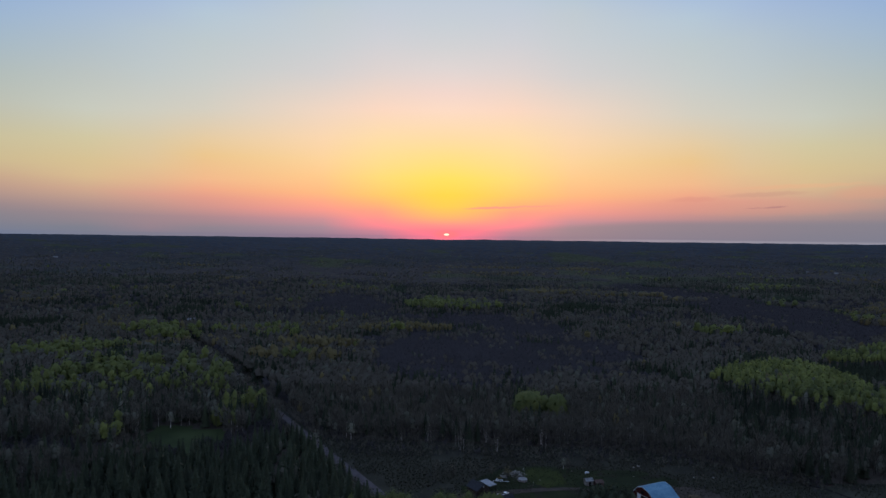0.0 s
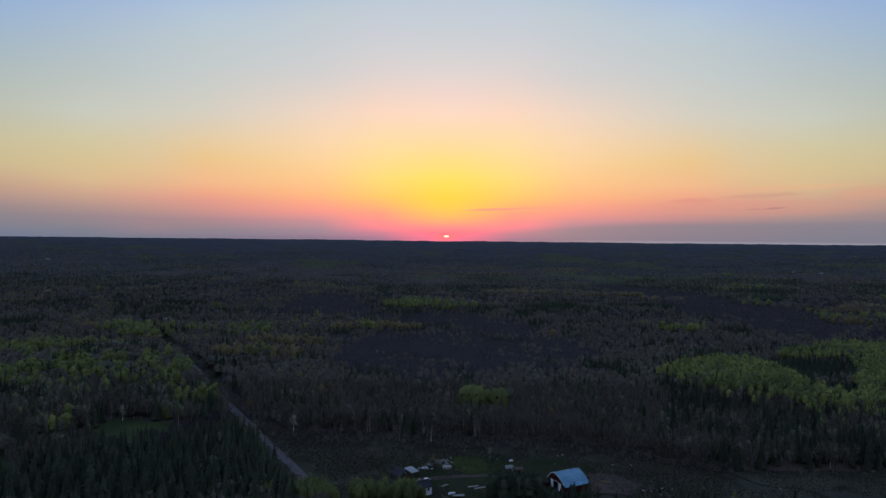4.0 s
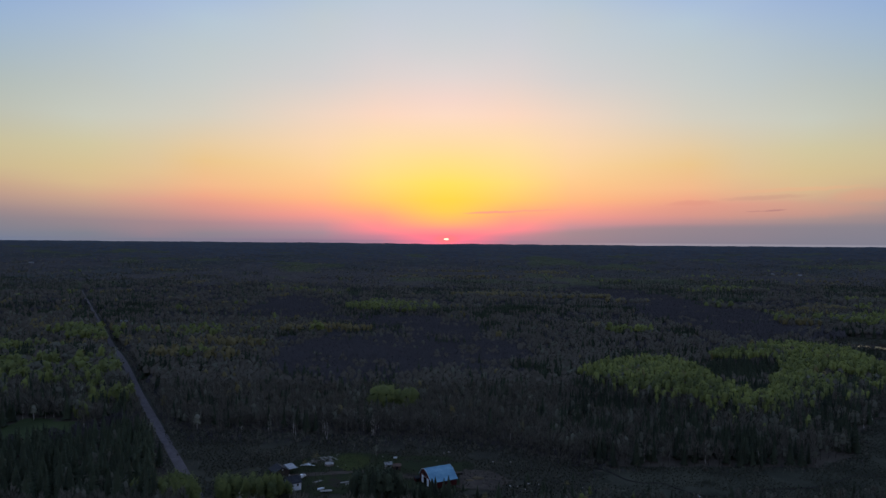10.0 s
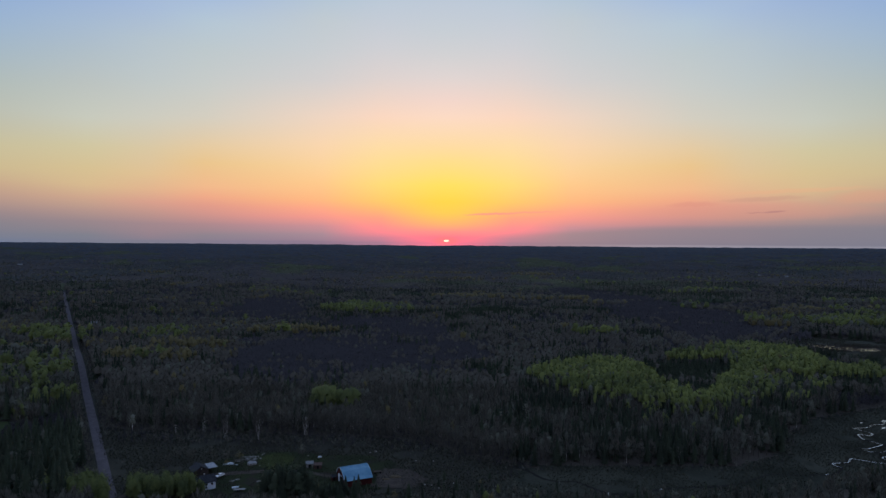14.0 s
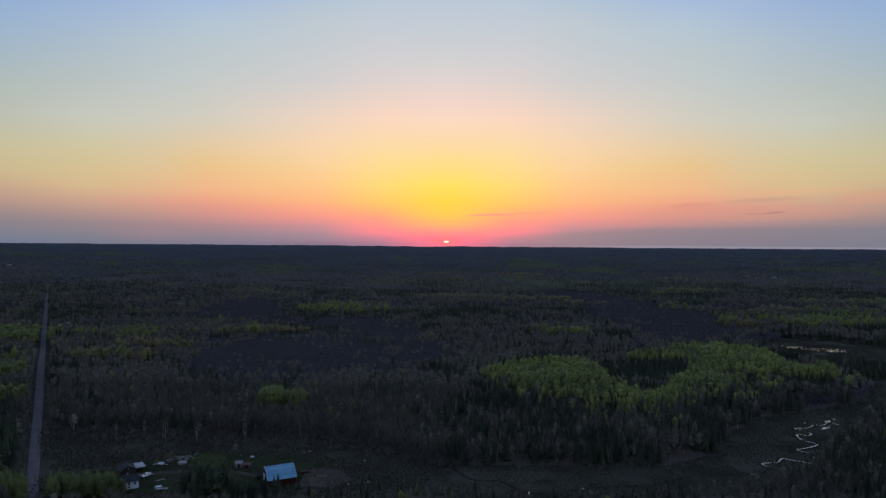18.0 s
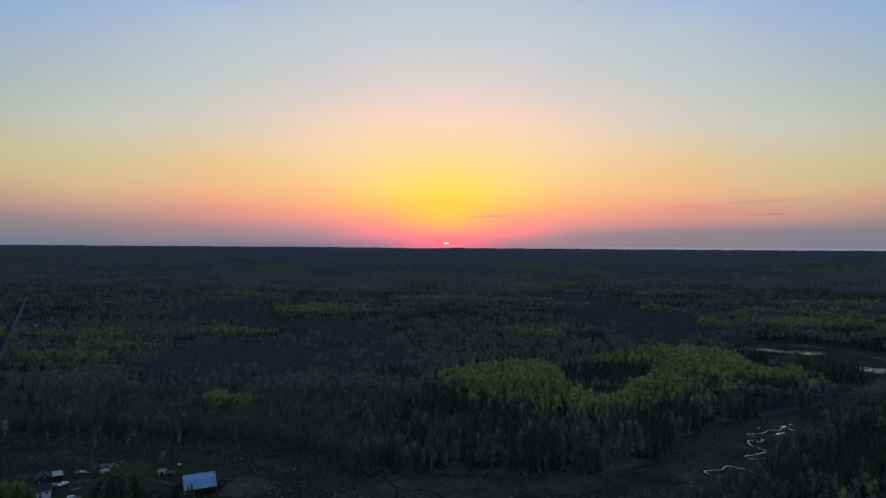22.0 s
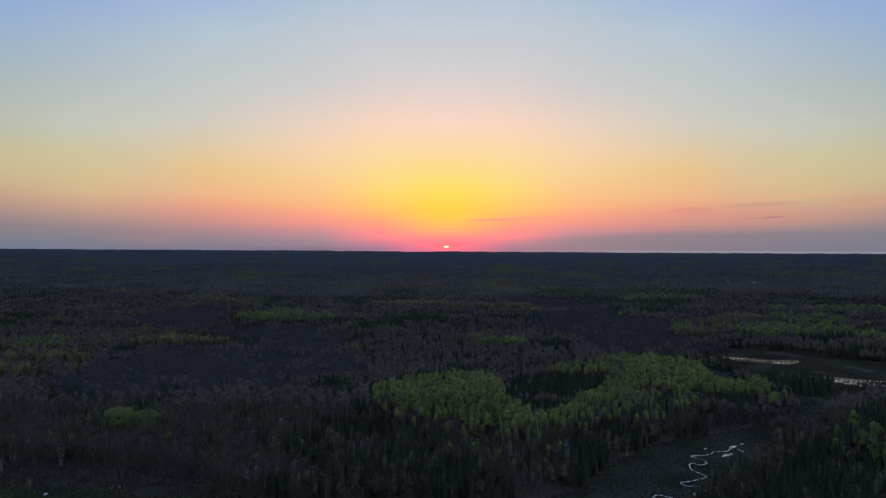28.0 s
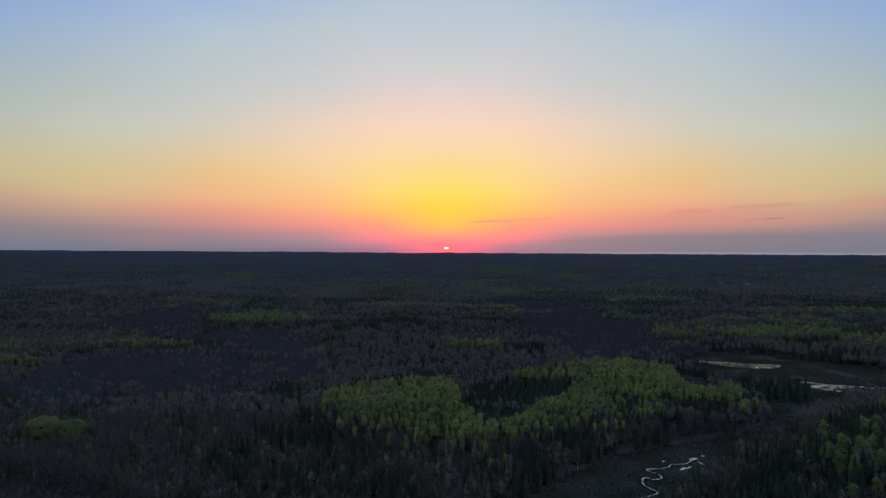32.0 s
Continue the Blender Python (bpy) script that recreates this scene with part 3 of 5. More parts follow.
def twig_cards(h, radius, count, length, width, low=0.3):
    """Rising slender twigs of a bare crown."""
    out = []
    for i in range(count):
        s = rng.uniform(low, 0.9)
        a = rng.uniform(0, 2 * math.pi)
        r = radius * rng.uniform(0.05, 0.9) * (1 - 0.5 * abs(s - 0.55) / 0.45)
        base = np.array([math.cos(a) * r, math.sin(a) * r, h * s])
        way = np.array([math.cos(a) * 0.5, math.sin(a) * 0.5, 1.0]) + rng.normal(size=3) * 0.35
        way /= np.linalg.norm(way)
        u = np.cross(way, rng.normal(size=3))
        u /= np.linalg.norm(u)
        L, W = length * rng.uniform(0.6, 1.3), width * rng.uniform(0.6, 1.3)
        out.append((base - u * W * 0.4, base + u * W * 0.4, base + way * L + u * W * 0.2))
        if i % 2:
            out.append((base + way * L * 0.4 - u * W, base + way * L * 0.5 + u * W, base + way * L * 1.1))
    return tris(out)


def limb_tris(h, radius, count, thick):
    out = []
    for i in range(count):
        a = i * 2.4 + rng.uniform(-0.4, 0.4)
        z0 = h * rng.uniform(0.28, 0.66)
        tip = np.array([math.cos(a) * radius * 0.75, math.sin(a) * radius * 0.75, z0 + h * rng.uniform(0.16, 0.3)])
        b = np.array([0, 0, z0])
        out += [(b - [0, 0, thick], b + [0, 0, thick], tip), (b - [thick, 0, 0], b + [thick, 0, 0], tip)]
    return tris(out)


# kinds: 0 spruce, 1 leafy aspen, 2 bare, 3 olive, 4 grey-green, 5 mauve, 6 birch
KINDS = ("spruce", "aspen", "bare", "olive", "greygreen", "mauve", "birch")
CROWN = (M_SPRUCE, M_LEAF, M_TWIG, M_OLIVE, M_GREY, M_MAUVE, M_TWIG)
STEM = (M_BARK, M_BARK, M_BARK, M_BARK, M_BARK, M_BARK, M_BIRCH)


def shape(kind, level):
    """(crown, stem) as triangle soups; level 0 near, 1 middle, 2 far."""
    if kind == 0:
        h = 11.5
        return (spruce_shape(h, 2.35, 8, 5), spruce_shape(h, 2.5, 5, 4), spruce_shape(h, 3.0, 2, 4))[level], trunk_tris(h * 0.85, 0.17)[: (9, 0, 0)[level]]
    if kind in (1, 3, 4):
        h, r = (13.0, 2.05) if kind == 1 else (12.0, 2.1)
        n, s = ((130, 0.62), (38, 1.0), (8, 1.8))[level] if kind != 4 else ((84, 0.55), (26, 0.9), (7, 1.8))[level]
        stem = np.concatenate([trunk_tris(h * 0.8, 0.17), limb_tris(h, r, 4, 0.07)])
        return leaf_cards(h, r, n, s, 0.34 if kind == 1 else 0.24, 5, hearts=(3, 2, 1)[level], fill=(0.66, 0.74, 0.8)[level] if kind != 4 else (0.5, 0.62, 0.75)[level], plain=True), stem[: (len(stem), 3, 0)[level]]
    h, r = {2: (12.2, 2.8 if level == 0 else 2.3), 5: (9.0, 2.4), 6: (12.5, 2.0)}[kind]
    stem = np.concatenate([trunk_tris(h * 0.92, 0.12 if kind != 6 else 0.085), limb_tris(h, r, 5, 0.06)])
    if kind == 6:
        stem = stem[:9]
    return brush_crown(h, r, (84, 17, 6)[level], (0.36, 0.72, 1.4)[level], (0, 1, 1)[level], (0.46, 0.6, 0.74)[level]), stem[: (len(stem), 3, 0)[level]]


def brush_crown(h, radius, count, width, hearts, fill, low=0.2):
    """A leafless crown: fine upright sprays of twigs out to a rounded top, over a dim inner mass."""
    cz, rz = h * (1 + low) / 2, h * (1 - low) / 2
    out = []
    for i in range(hearts):
        a = rng.uniform(0, 2 * math.pi)
        d = radius * 0.25 * i
        out += list(heart(math.cos(a) * d, math.sin(a) * d, cz - rz * 0.1 * i, radius * fill, rz * fill, True))
    for i in range(count):
        s = rng.uniform(-0.5, 1.0)
        a = rng.uniform(0, 2 * math.pi)
        r = radius * math.sqrt(max(0.0, 1 - s * s)) * rng.uniform(0.55, 1.05)
        tip = np.array([math.cos(a) * r, math.sin(a) * r, cz + rz * s * rng.uniform(0.9, 1.04)])
        way = np.array([math.cos(a) * 0.4, math.sin(a) * 0.4, 1.0]) + rng.normal(size=3) * 0.16
        way /= np.linalg.norm(way)
        u = np.cross(way, rng.normal(size=3))
        u /= np.linalg.norm(u)
        L, W = h * rng.uniform(0.14, 0.26), width * rng.uniform(0.6, 1.3)
        out.append((tip - way * L - u * W * 0.5, tip - way * L * 0.75 + u * W * 0.5, tip))
    return tris(out)


SHAPES = {(k, lv): [shape(k, lv) for _ in range(4)] for k in range(7) for lv in range(3)}
SHAPES[5, 3] = [(leaf_cards(8.6, 1.7, 6, 0.85, 0.25, 3, hearts=1, fill=0.8, plain=True), np.zeros((0, 3, 3))) for _ in range(4)]
SHAPES[1, 5] = [(leaf_cards(13.0, 2.05, 58, 0.8, 0.36, 5, hearts=2, fill=0.76, plain=True), trunk_tris(10.5, 0.15)[:3]) for _ in range(4)]
for k in (2, 4, 5):  # shrubs: loose tufts of twigs
    SHAPES[k, 4] = [(np.concatenate([leaf_cards(10, 3.2, 22, 1.3, 0.05, 5), twig_cards(10, 3, 8, 3.0, 0.5, 0.1)]), np.zeros((0, 3, 3))) for _ in range(4)]


def crown_normals(soup, stems, kind):
    """Soft normals that point out of the crown, and triangles wound to agree with them."""
    v = soup.reshape(-1, 3)
    n = v.copy()
    if kind == 0:
        n[:, 2] = 0.55 * (np.hypot(v[:, 0], v[:, 1]) + 0.2)
    elif kind == 5:
        n[:, :2] *= 0.45
        n[:, 2] = 1.0
    else:
        top = v[:, 2].max()
        r = max(np.hypot(v[:, 0], v[:, 1]).max(), 0.5)
        n[:, :2] /= r
        n[:, 2] = (v[:, 2] - top * 0.55) / (top * 0.42)
        if kind in (1, 3, 4):
            n[:, :2] *= 0.5
            n[:, 2] = np.maximum(0.45 + 0.55 * n[:, 2], 0.22)
        if kind in (2, 6):  # an open crown of twigs is lit evenly all through
            n[:, :2] *= 0.4
            n[:, 2] = 0.65 + 0.35 * n[:, 2]
    n /= np.linalg.norm(n, axis=1)[:, None] + 1e-6
    t = soup.copy()
    flat = np.cross(t[:, 1] - t[:, 0], t[:, 2] - t[:, 0])
    flat /= np.linalg.norm(flat, axis=1)[:, None] + 1e-9
    n = n.reshape(-1, 3, 3)
    back = (flat * n.mean(1)).sum(1) < 0
    flat[back] *= -1
    t[back] = t[back][:, ::-1]
    n[back] = n[back][:, ::-1]
    n = n * SOFTNESS + flat[:, None, :] * (1 - SOFTNESS)
    if stems:
        n[-stems:] = flat[-stems:, None, :]
    return t, n / (np.linalg.norm(n, axis=2)[:, :, None] + 1e-9)


SOFTNESS = 0.9


def grove(name, label, level, kind, x, y, scale, tone):
    """All the trees of one kind in one stretch of woods, as one mesh."""
    if not len(x):
        return
    z = height(x, y)
    turn = rng.uniform(0, 2 * math.pi, len(x))
    vs, mi, tn, ns = [], [], [], []
    pick = rng.integers(0, 4, len(x))
    for q in range(4):
        s = pick == q
        crown, stem = SHAPES[kind, level][q]
        soup, nrm = crown_normals(np.concatenate([crown, stem]) if len(stem) else crown, len(stem), kind)
        c, d = np.cos(turn[s])[:, None, None], np.sin(turn[s])[:, None, None]
        spreading = kind in (2, 5, 6) and level in (1, 2)
        wide = scale[s] * rng.uniform(0.85, 1.2, s.sum()) * (1.0, 1.35, 1.8, 1.4, 1.0, 1.1)[level] * (1.25 if spreading else 1.0)
        px = (soup[None, :, :, 0] * c - soup[None, :, :, 1] * d) * wide[:, None, None] + x[s][:, None, None]
        py = (soup[None, :, :, 0] * d + soup[None, :, :, 1] * c) * wide[:, None, None] + y[s][:, None, None]
        pz = soup[None, :, :, 2] * scale[s][:, None, None] + z[s][:, None, None]
        vs.append(np.stack([px, py, pz], -1).reshape(-1, 3))
        ns.append(np.stack([nrm[None, :, :, 0] * c - nrm[None, :, :, 1] * d, nrm[None, :, :, 0] * d + nrm[None, :, :, 1] * c, nrm[None, :, :, 2] + 0 * c], -1).reshape(-1, 3))
        mi.append(np.tile(np.r_[np.zeros(len(crown), int), np.ones(len(stem), int)], s.sum()))
        tn.append(np.repeat(tone[s], len(soup)))
    v = np.concatenate(vs)
    f = np.arange(len(v)).reshape(-1, 3)
    ob = new(name, mesh_from(name, v, f, [CROWN[kind], STEM[kind]], np.concatenate(mi), np.concatenate(tn), np.concatenate(ns)))
    tagged(ob, label, "woods", kind="stuff")


# ---- where which trees grow ----
def thicket(x, y):
    """Where dense leafless saplings grow, with a ragged edge."""
    x, y = np.asarray(x, float), np.asarray(y, float)
    loose = (hashed(np.floor(x * 1.7), np.floor(y * 1.7), 83) - 0.5, hashed(np.floor(x * 1.7), np.floor(y * 1.7), 84) - 0.5)
    u, v = x + 50 * (soft(x, y, 34, 61) - 0.5) + 26 * loose[0], y + 110 * (soft(x, y, 40, 62) - 0.5) + 60 * loose[1]
    return inside(u, v, MAUVE_MID) | inside(u, v, MAUVE_EAST) | inside(u, v, MAUVE_NORTH) | inside(u, v, MAUVE_SIDE) | inside(u, v, MAUVE_FAR)


def plan_kind(x, y):
    """A kind for each place (or -1 for open land), and a height factor."""
    n = len(x)
    # kinds grow in drifts: nearby places draw alike
    u = np.where(y < 430, 0.62, 0.74) * soft(np.where(y > 900, x * 0.45, x), y, np.where(y < 430, 17, 24), 71) + np.where(y < 430, 0.38, 0.26) * rng.random(n)
    u = np.argsort(np.argsort(u)) / n
    k = np.full(n, 2)
    a = soft(x, y, 120, 11)
    b = soft(x, y * 0.5, 200, 12)
    c = soft(x, y, 38, 13)
    s = np.ones(n)

    def deal(mask, *shares):
        acc = 0.0
        for kind_, share in shares:
            k[mask & (u >= acc) & (u < acc + share)] = kind_
            acc += share
    everywhere = np.ones(n, bool)
    deal(everywhere, (0, 0.10), (2, 0.30), (6, 0.05), (4, 0.18), (2, 0.35), (3, 0.02))
    deal(a > 0.66, (0, 0.62), (2, 0.25), (4, 0.13))
    deal((b > 0.64), (5, 0.75), (2, 0.15), (0, 0.10))
    far = y > 560
    deal(far, (0, 0.08), (2, 0.28), (5, 0.42), (4, 0.10), (2, 0.10), (3, 0.02))
    deal(y > 820, (0, 0.09), (2, 0.10), (5, 0.68), (4, 0.06), (2, 0.06), (3, 0.01))
    deal(far & (a > 0.68), (0, 0.40), (2, 0.40), (5, 0.20))
    deal(far & ~((x > 60) & (x < 520) & (y < 930)) & (soft(x * 0.45, y * 0.6, 60, 14) > np.where(x > 200 + 0.1 * y, 0.66, 0.76)), (1, 0.28), (4, 0.36), (3, 0.12), (2, 0.24))
    deal(far & (soft(x * 0.5, y * 0.5, 60, 15) > 0.78), (3, 0.5), (2, 0.5))
    deal(far & (soft(x * 0.4, y * 0.5, 70, 16) > 0.70), (0, 0.7), (2, 0.3))
    wx, wy = x + 24 * (soft(x, y, 30, 63) - 0.5), y + 50 * (soft(x, y, 34, 64) - 0.5)
    leafy = inside(wx, wy, LEAFY_WEST)
    deal(leafy, (0, 0.24), (2, 0.28), (6, 0.06), (4, 0.32), (1, 0.10))
    deal(leafy & (c > 0.55), (0, 0.14), (2, 0.22), (4, 0.34), (1, 0.30))
    deal(leafy & (y < 395 + 30 * (c - 0.5)), (0, 0.26), (2, 0.36), (6, 0.10), (4, 0.22), (1, 0.06))
    s[leafy] = 1.15
    m = thicket(x, y)
    deal(m, (0, 0.01), (4, 0.02), (-1, 0.61), (5, 0.28), (2, 0.08))
    s[m] = 0.85
    deal(m & (y > 620), (0, 0.01), (-1, 0.84), (5, 0.10), (2, 0.05))
    for cx, cy, rx, ry, kind_ in ((-112, 600, 42, 16, 7), (-42, 712, 50, 18, 7), (-125, 526, 36, 22, 7), (-300, 675, 36, 20, 1), (-268, 632, 28, 18, 1), (22, 945, 78, 46, 1), (311, 706, 26, 8, 1),
                                  (690, 830, 85, 46, 1), (478, 342, 24, 20, 1), (-205, 480, 58, 9, 1), (-158, 456, 11, 24, 1), (-122, 386, 13, 10, 1), (-276, 455, 30, 9, 1), (-330, 545, 34, 16, 1), (560, 1062, 16, 22, 1), (567, 852, 14, 14, 1), (525, 1400, 75, 26, 0), (775, 1500, 140, 40, 0), (640, 1160, 80, 50, 0), (560, 800, 26, 10, 3), (330, 1180, 90, 26, 3), (900, 1100, 130, 35, 1), (685, 1390, 95, 45, 1), (120, 1720, 190, 60, 3),
                                  (390, 1920, 100, 60, 3), (560, 1450, 95, 40, 0), (167, 352, 15, 6, 4), (521, 1590, 70, 45, 1), (720, 1335, 75, 28, 1), (90, 1955, 150, 55, 3), (203, 1222, 100, 30, 3),
                                  (558, 1025, 26, 16, 1), (562, 822, 28, 12, 1), (860, 1770, 130, 40, 1), (420, 1090, 40, 14, 3)):
        m = ellipse(wx, y + 0.4 * (wy - y), cx, cy, rx, ry)
        if kind_ == 7:
            deal(m, (3, 0.82), (2, 0.12), (1, 0.06))
        else:
            deal(m, (kind_, 0.9 if cy < 780 else 0.62), (4, 0.1 if cy < 780 else 0.38))
        s[m] = 1.22
    edge = (x > -75) & (x < 165) & (y > 330) & (y < 480) & ~thicket(x, y) & (road_gap(x, y) > 14)
    deal(edge, (0, 0.15), (2, 0.40), (6, 0.04), (4, 0.11), (2, 0.29), (3, 0.01))
    skirt = (y < 400) & (x > 165) & (x < 480) & ~inside(x, y, HILL)
    deal(skirt, (0, 0.52), (2, 0.20), (4, 0.19), (6, 0.03), (2, 0.06))
    m = inside(x, y, HILL)
    deal(m, (1, 0.82), (4, 0.11), (3, 0.05), (2, 0.02))
    lower = m & (y < 470)
    deal(lower & ~inside(x, y - 44, HILL), (1, 0.56), (4, 0.18), (2, 0.16), (0, 0.10))
    deal(lower & ~inside(x, y - 18, HILL), (1, 0.22), (4, 0.14), (2, 0.30), (0, 0.34))
    # below the hill's foot the leaves thin out among bare trees and spruces
    foot = ~m & inside(x, y + 22, HILL) & ~inside(x, y, VALLEY)
    deal(foot, (0, 0.48), (2, 0.24), (4, 0.18), (1, 0.10))
    m = inside(x, y, VALLEY)
    deal(m, (0, 0.70), (2, 0.18), (4, 0.12))
    s[m] = 0.78
    deal((x > 385) & (y < 460) & (y < x - 90), (0, 0.80), (2, 0.06), (4, 0.08), (1, 0.06))
    deal(ellipse(x, y, 478, 342, 26, 16), (1, 0.5), (4, 0.3), (0, 0.2))
    deal(inside(x, y, PLANTATION) | inside(x, y, ISLE), (0, 0.96), (4, 0.04))
    deal(inside(x, y, PLANTATION) & (x < -135) & (y > 268), (0, 0.30), (2, 0.40), (6, 0.08), (4, 0.22))
    strip = (y < 260) & (x > 140) & (x < 430)
    deal(strip, (0, 0.26), (2, 0.35), (-1, 0.12), (4, 0.22), (1, 0.02))
    s[strip] = np.where(x[strip] > 300, 0.85, 0.62)
    s[ellipse(x, y, 62, 382, 24, 9)] = 0.6
    clump = ellipse(x, y, 61, 392, 17, 7)
    deal(clump, (4, 0.4), (2, 0.6))
    s[clump] = 0.5
    yards = ellipse(x, y, -256, 436, 7, 17) | ellipse(x, y, -208, 484, 6, 15) | ellipse(x, y, -306, 756, 7, 15)
    openland = yards | (inside(x, y, MARSH) & ~inside(x, y, ISLE)) | inside(x, y, BRUSH) | inside(x, y, FIELD) | (road_gap(x, y) < np.where(y > 620, 5.2, 7.6))
    k[openland] = -1
    return k, s


def scatter(y0, y1, step, left, right, slope):
    """Jittered places between two lines of sight."""
    ys = np.arange(y0, y1, step)
    xs = np.arange(left - slope * y1, right + slope * y1, step)
    gx, gy = np.meshgrid(xs, ys)
    gx = (gx + rng.uniform(-0.46, 0.46, gx.shape) * step).ravel()
    gy = (gy + rng.uniform(-0.46, 0.46, gy.shape) * step).ravel()
    keep = (gx > left - slope * gy) & (gx < right + slope * gy)
    return gx[keep], gy[keep]


HILL_THINGS = 378  # this side of it the hill's aspens are single trees
WORDS = {0: "dark spruce stand", 1: "bright young-leafed aspen grove", 2: "bare brown hardwoods", 3: "olive budding hardwoods", 4: "grey-green budding poplars",
         5: "mauve thicket of bare saplings", 6: "white-stemmed bare birches"}
for zone, (level, y0, y1, step, where) in enumerate(((0, 228, 430, 4.2, "near the marsh and farm"), (1, 430, 980, 5.3, "in the middle distance"),
                                                     (2, 980, 1500, 8.6, "far off"), (2, 1500, 2600, 16.0, "in the far distance"), (0, 206, 228, 4.3, "under the flight line"), (2, 70, 206, 9.0, "below the flight line"), (2, -70, 70, 15.0, "behind the flight line"))):
    x, y = scatter(y0, y1, step, -30, 310, 0.76)
    k, s = plan_kind(x, y)
    size = s * np.clip(rng.normal(1.0, (0.12, 0.08, 0.06)[level], len(x)), 0.7, 1.3) * (0.9 + 0.2 * soft(x, y, 55, 73))
    size[k == 5] = 0.86 * np.clip(rng.normal(1.0, 0.09, (k == 5).sum()), 0.75, 1.25)
    tone = np.clip(rng.normal(0.5, (0.22, 0.11, 0.07)[level], len(x)), 0, 1)
    tone = np.clip(tone + (0.9, 0.7, 0.4)[level] * (soft(x, y, 30, 72) - 0.5), 0, 1)
    tone = np.clip(tone + np.where(y > 450, 0.6, 0.3) * (soft(x * 0.5, y, 95, 77) - 0.5), 0, 1)
    tone = np.clip(tone + (0.14, 0.14, 0.1)[level], 0, 1)
    tone = np.where((k == 2) | (k == 4) | (k == 6), 0.5 + (tone - 0.5) * 0.65, tone)
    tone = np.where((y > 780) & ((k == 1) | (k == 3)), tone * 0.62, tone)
    # shade of the skirt's side turned from the light, put into the tone
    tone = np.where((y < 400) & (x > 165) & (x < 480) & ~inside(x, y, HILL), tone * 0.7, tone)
    # far bare woods darker; the wedge below the sun paler, its glow painted in
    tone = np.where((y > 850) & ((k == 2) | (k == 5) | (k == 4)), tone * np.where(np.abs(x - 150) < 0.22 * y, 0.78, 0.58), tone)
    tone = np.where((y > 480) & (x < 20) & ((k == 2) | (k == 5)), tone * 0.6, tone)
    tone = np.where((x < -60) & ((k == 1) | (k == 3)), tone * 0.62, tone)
    tone = np.where((x > 440) & (y < 400) & (k == 1), tone * 0.55, tone)
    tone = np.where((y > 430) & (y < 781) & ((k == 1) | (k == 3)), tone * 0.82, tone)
    tone = np.where((x < 150) & (y < 420) & (k == 3), tone * 0.5, tone)
    thin = ((k == 1) | (k == 4) | (k == 3)) & (rng.random(len(x)) < np.where(inside(x, y, HILL), 0.05, 0.20))
    k[thin] = np.where(rng.random(thin.sum()) < 0.5, 2, -1)
    if level == 2:
        k[k == 4] = np.where(rng.random((k == 4).sum()) < 0.6, 2, 4)
        k[k == 1] = np.where(rng.random((k == 1).sum()) < 0.5, 4, 1)
    k[inside(x, y, HILL) & (k == 1)] = -1
    rows_ = inside(x, y, PLANTATION) & (k == 0)
    k[rows_ & (rng.random(len(x)) < np.where((y < 282) & (x > -150), 2.0, 0.5))] = -1
    size[rows_] *= 1.1
    tone[rows_] = np.clip(tone[rows_] + 0.15, 0, 1)
    size[k == 1] *= rng.uniform(0.85, 1.18, (k == 1).sum())
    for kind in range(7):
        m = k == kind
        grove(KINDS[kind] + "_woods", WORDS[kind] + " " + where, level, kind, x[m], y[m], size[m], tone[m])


def saplings():
    """The dense mauve thickets: slender saplings of even height."""
    for poly, step in ((MAUVE_MID, 2.5), (MAUVE_SIDE, 2.5), (MAUVE_NORTH, 3.2), (MAUVE_FAR, 4.2), (MAUVE_EAST, 4.4)):
        px, py = [q[0] for q in poly], [q[1] for q in poly]
        gx, gy = np.meshgrid(np.arange(min(px) - 20, max(px) + 20, step), np.arange(min(py) - 40, max(py) + 40, step))
        gx = (gx + rng.uniform(-0.5, 0.5, gx.shape) * step).ravel()
        gy = (gy + rng.uniform(-0.5, 0.5, gy.shape) * step).ravel()
        m = thicket(gx, gy) & (gx > min(px) - 15) & (gx < max(px) + 15)
        n = int(m.sum())
        grove("sapling_thicket", "dense even thicket of mauve leafless saplings", 3, 5, gx[m], gy[m], rng.uniform(0.78, 1.06, n) * (0.8 + 0.36 * soft(gx[m], gy[m], 30, 74)), np.clip(rng.normal(0.4, 0.08, n) + 0.5 * (soft(gx[m], gy[m], 26, 75) - 0.5), 0, 1))


saplings()


def hill_woods():
    """The hill's aspens, close together with an even roof of leaves."""
    gx, gy = spread(HILL, 3.5)
    m = (gy > HILL_THINGS) & (rng.random(len(gx)) < np.where(gx > 350, 0.74, 0.92)) & (soft(gx, gy, 14, 78) > 0.25) & ~ellipse(gx, gy, 402, 474, 17, 11) & (rng.random(len(gx)) < np.where((gy > 470) | inside(gx, gy - 44, HILL), 1.0, np.where(inside(gx, gy - 18, HILL), 0.62, 0.2)))
    gx, gy = gx[m], gy[m]
    n = len(gx)
    size = np.clip(rng.normal(0.98, 0.08, n), 0.8, 1.2) * (0.92 + 0.16 * soft(gx, gy, 26, 79))
    tone = np.clip(rng.normal(0.56, 0.22, n) + 0.8 * (soft(gx, gy, 20, 80) - 0.5), 0, 1)
    # aspens on the lower front slope get a darker tone
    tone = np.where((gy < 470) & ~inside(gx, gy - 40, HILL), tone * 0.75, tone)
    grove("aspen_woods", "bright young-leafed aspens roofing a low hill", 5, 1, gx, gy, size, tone)


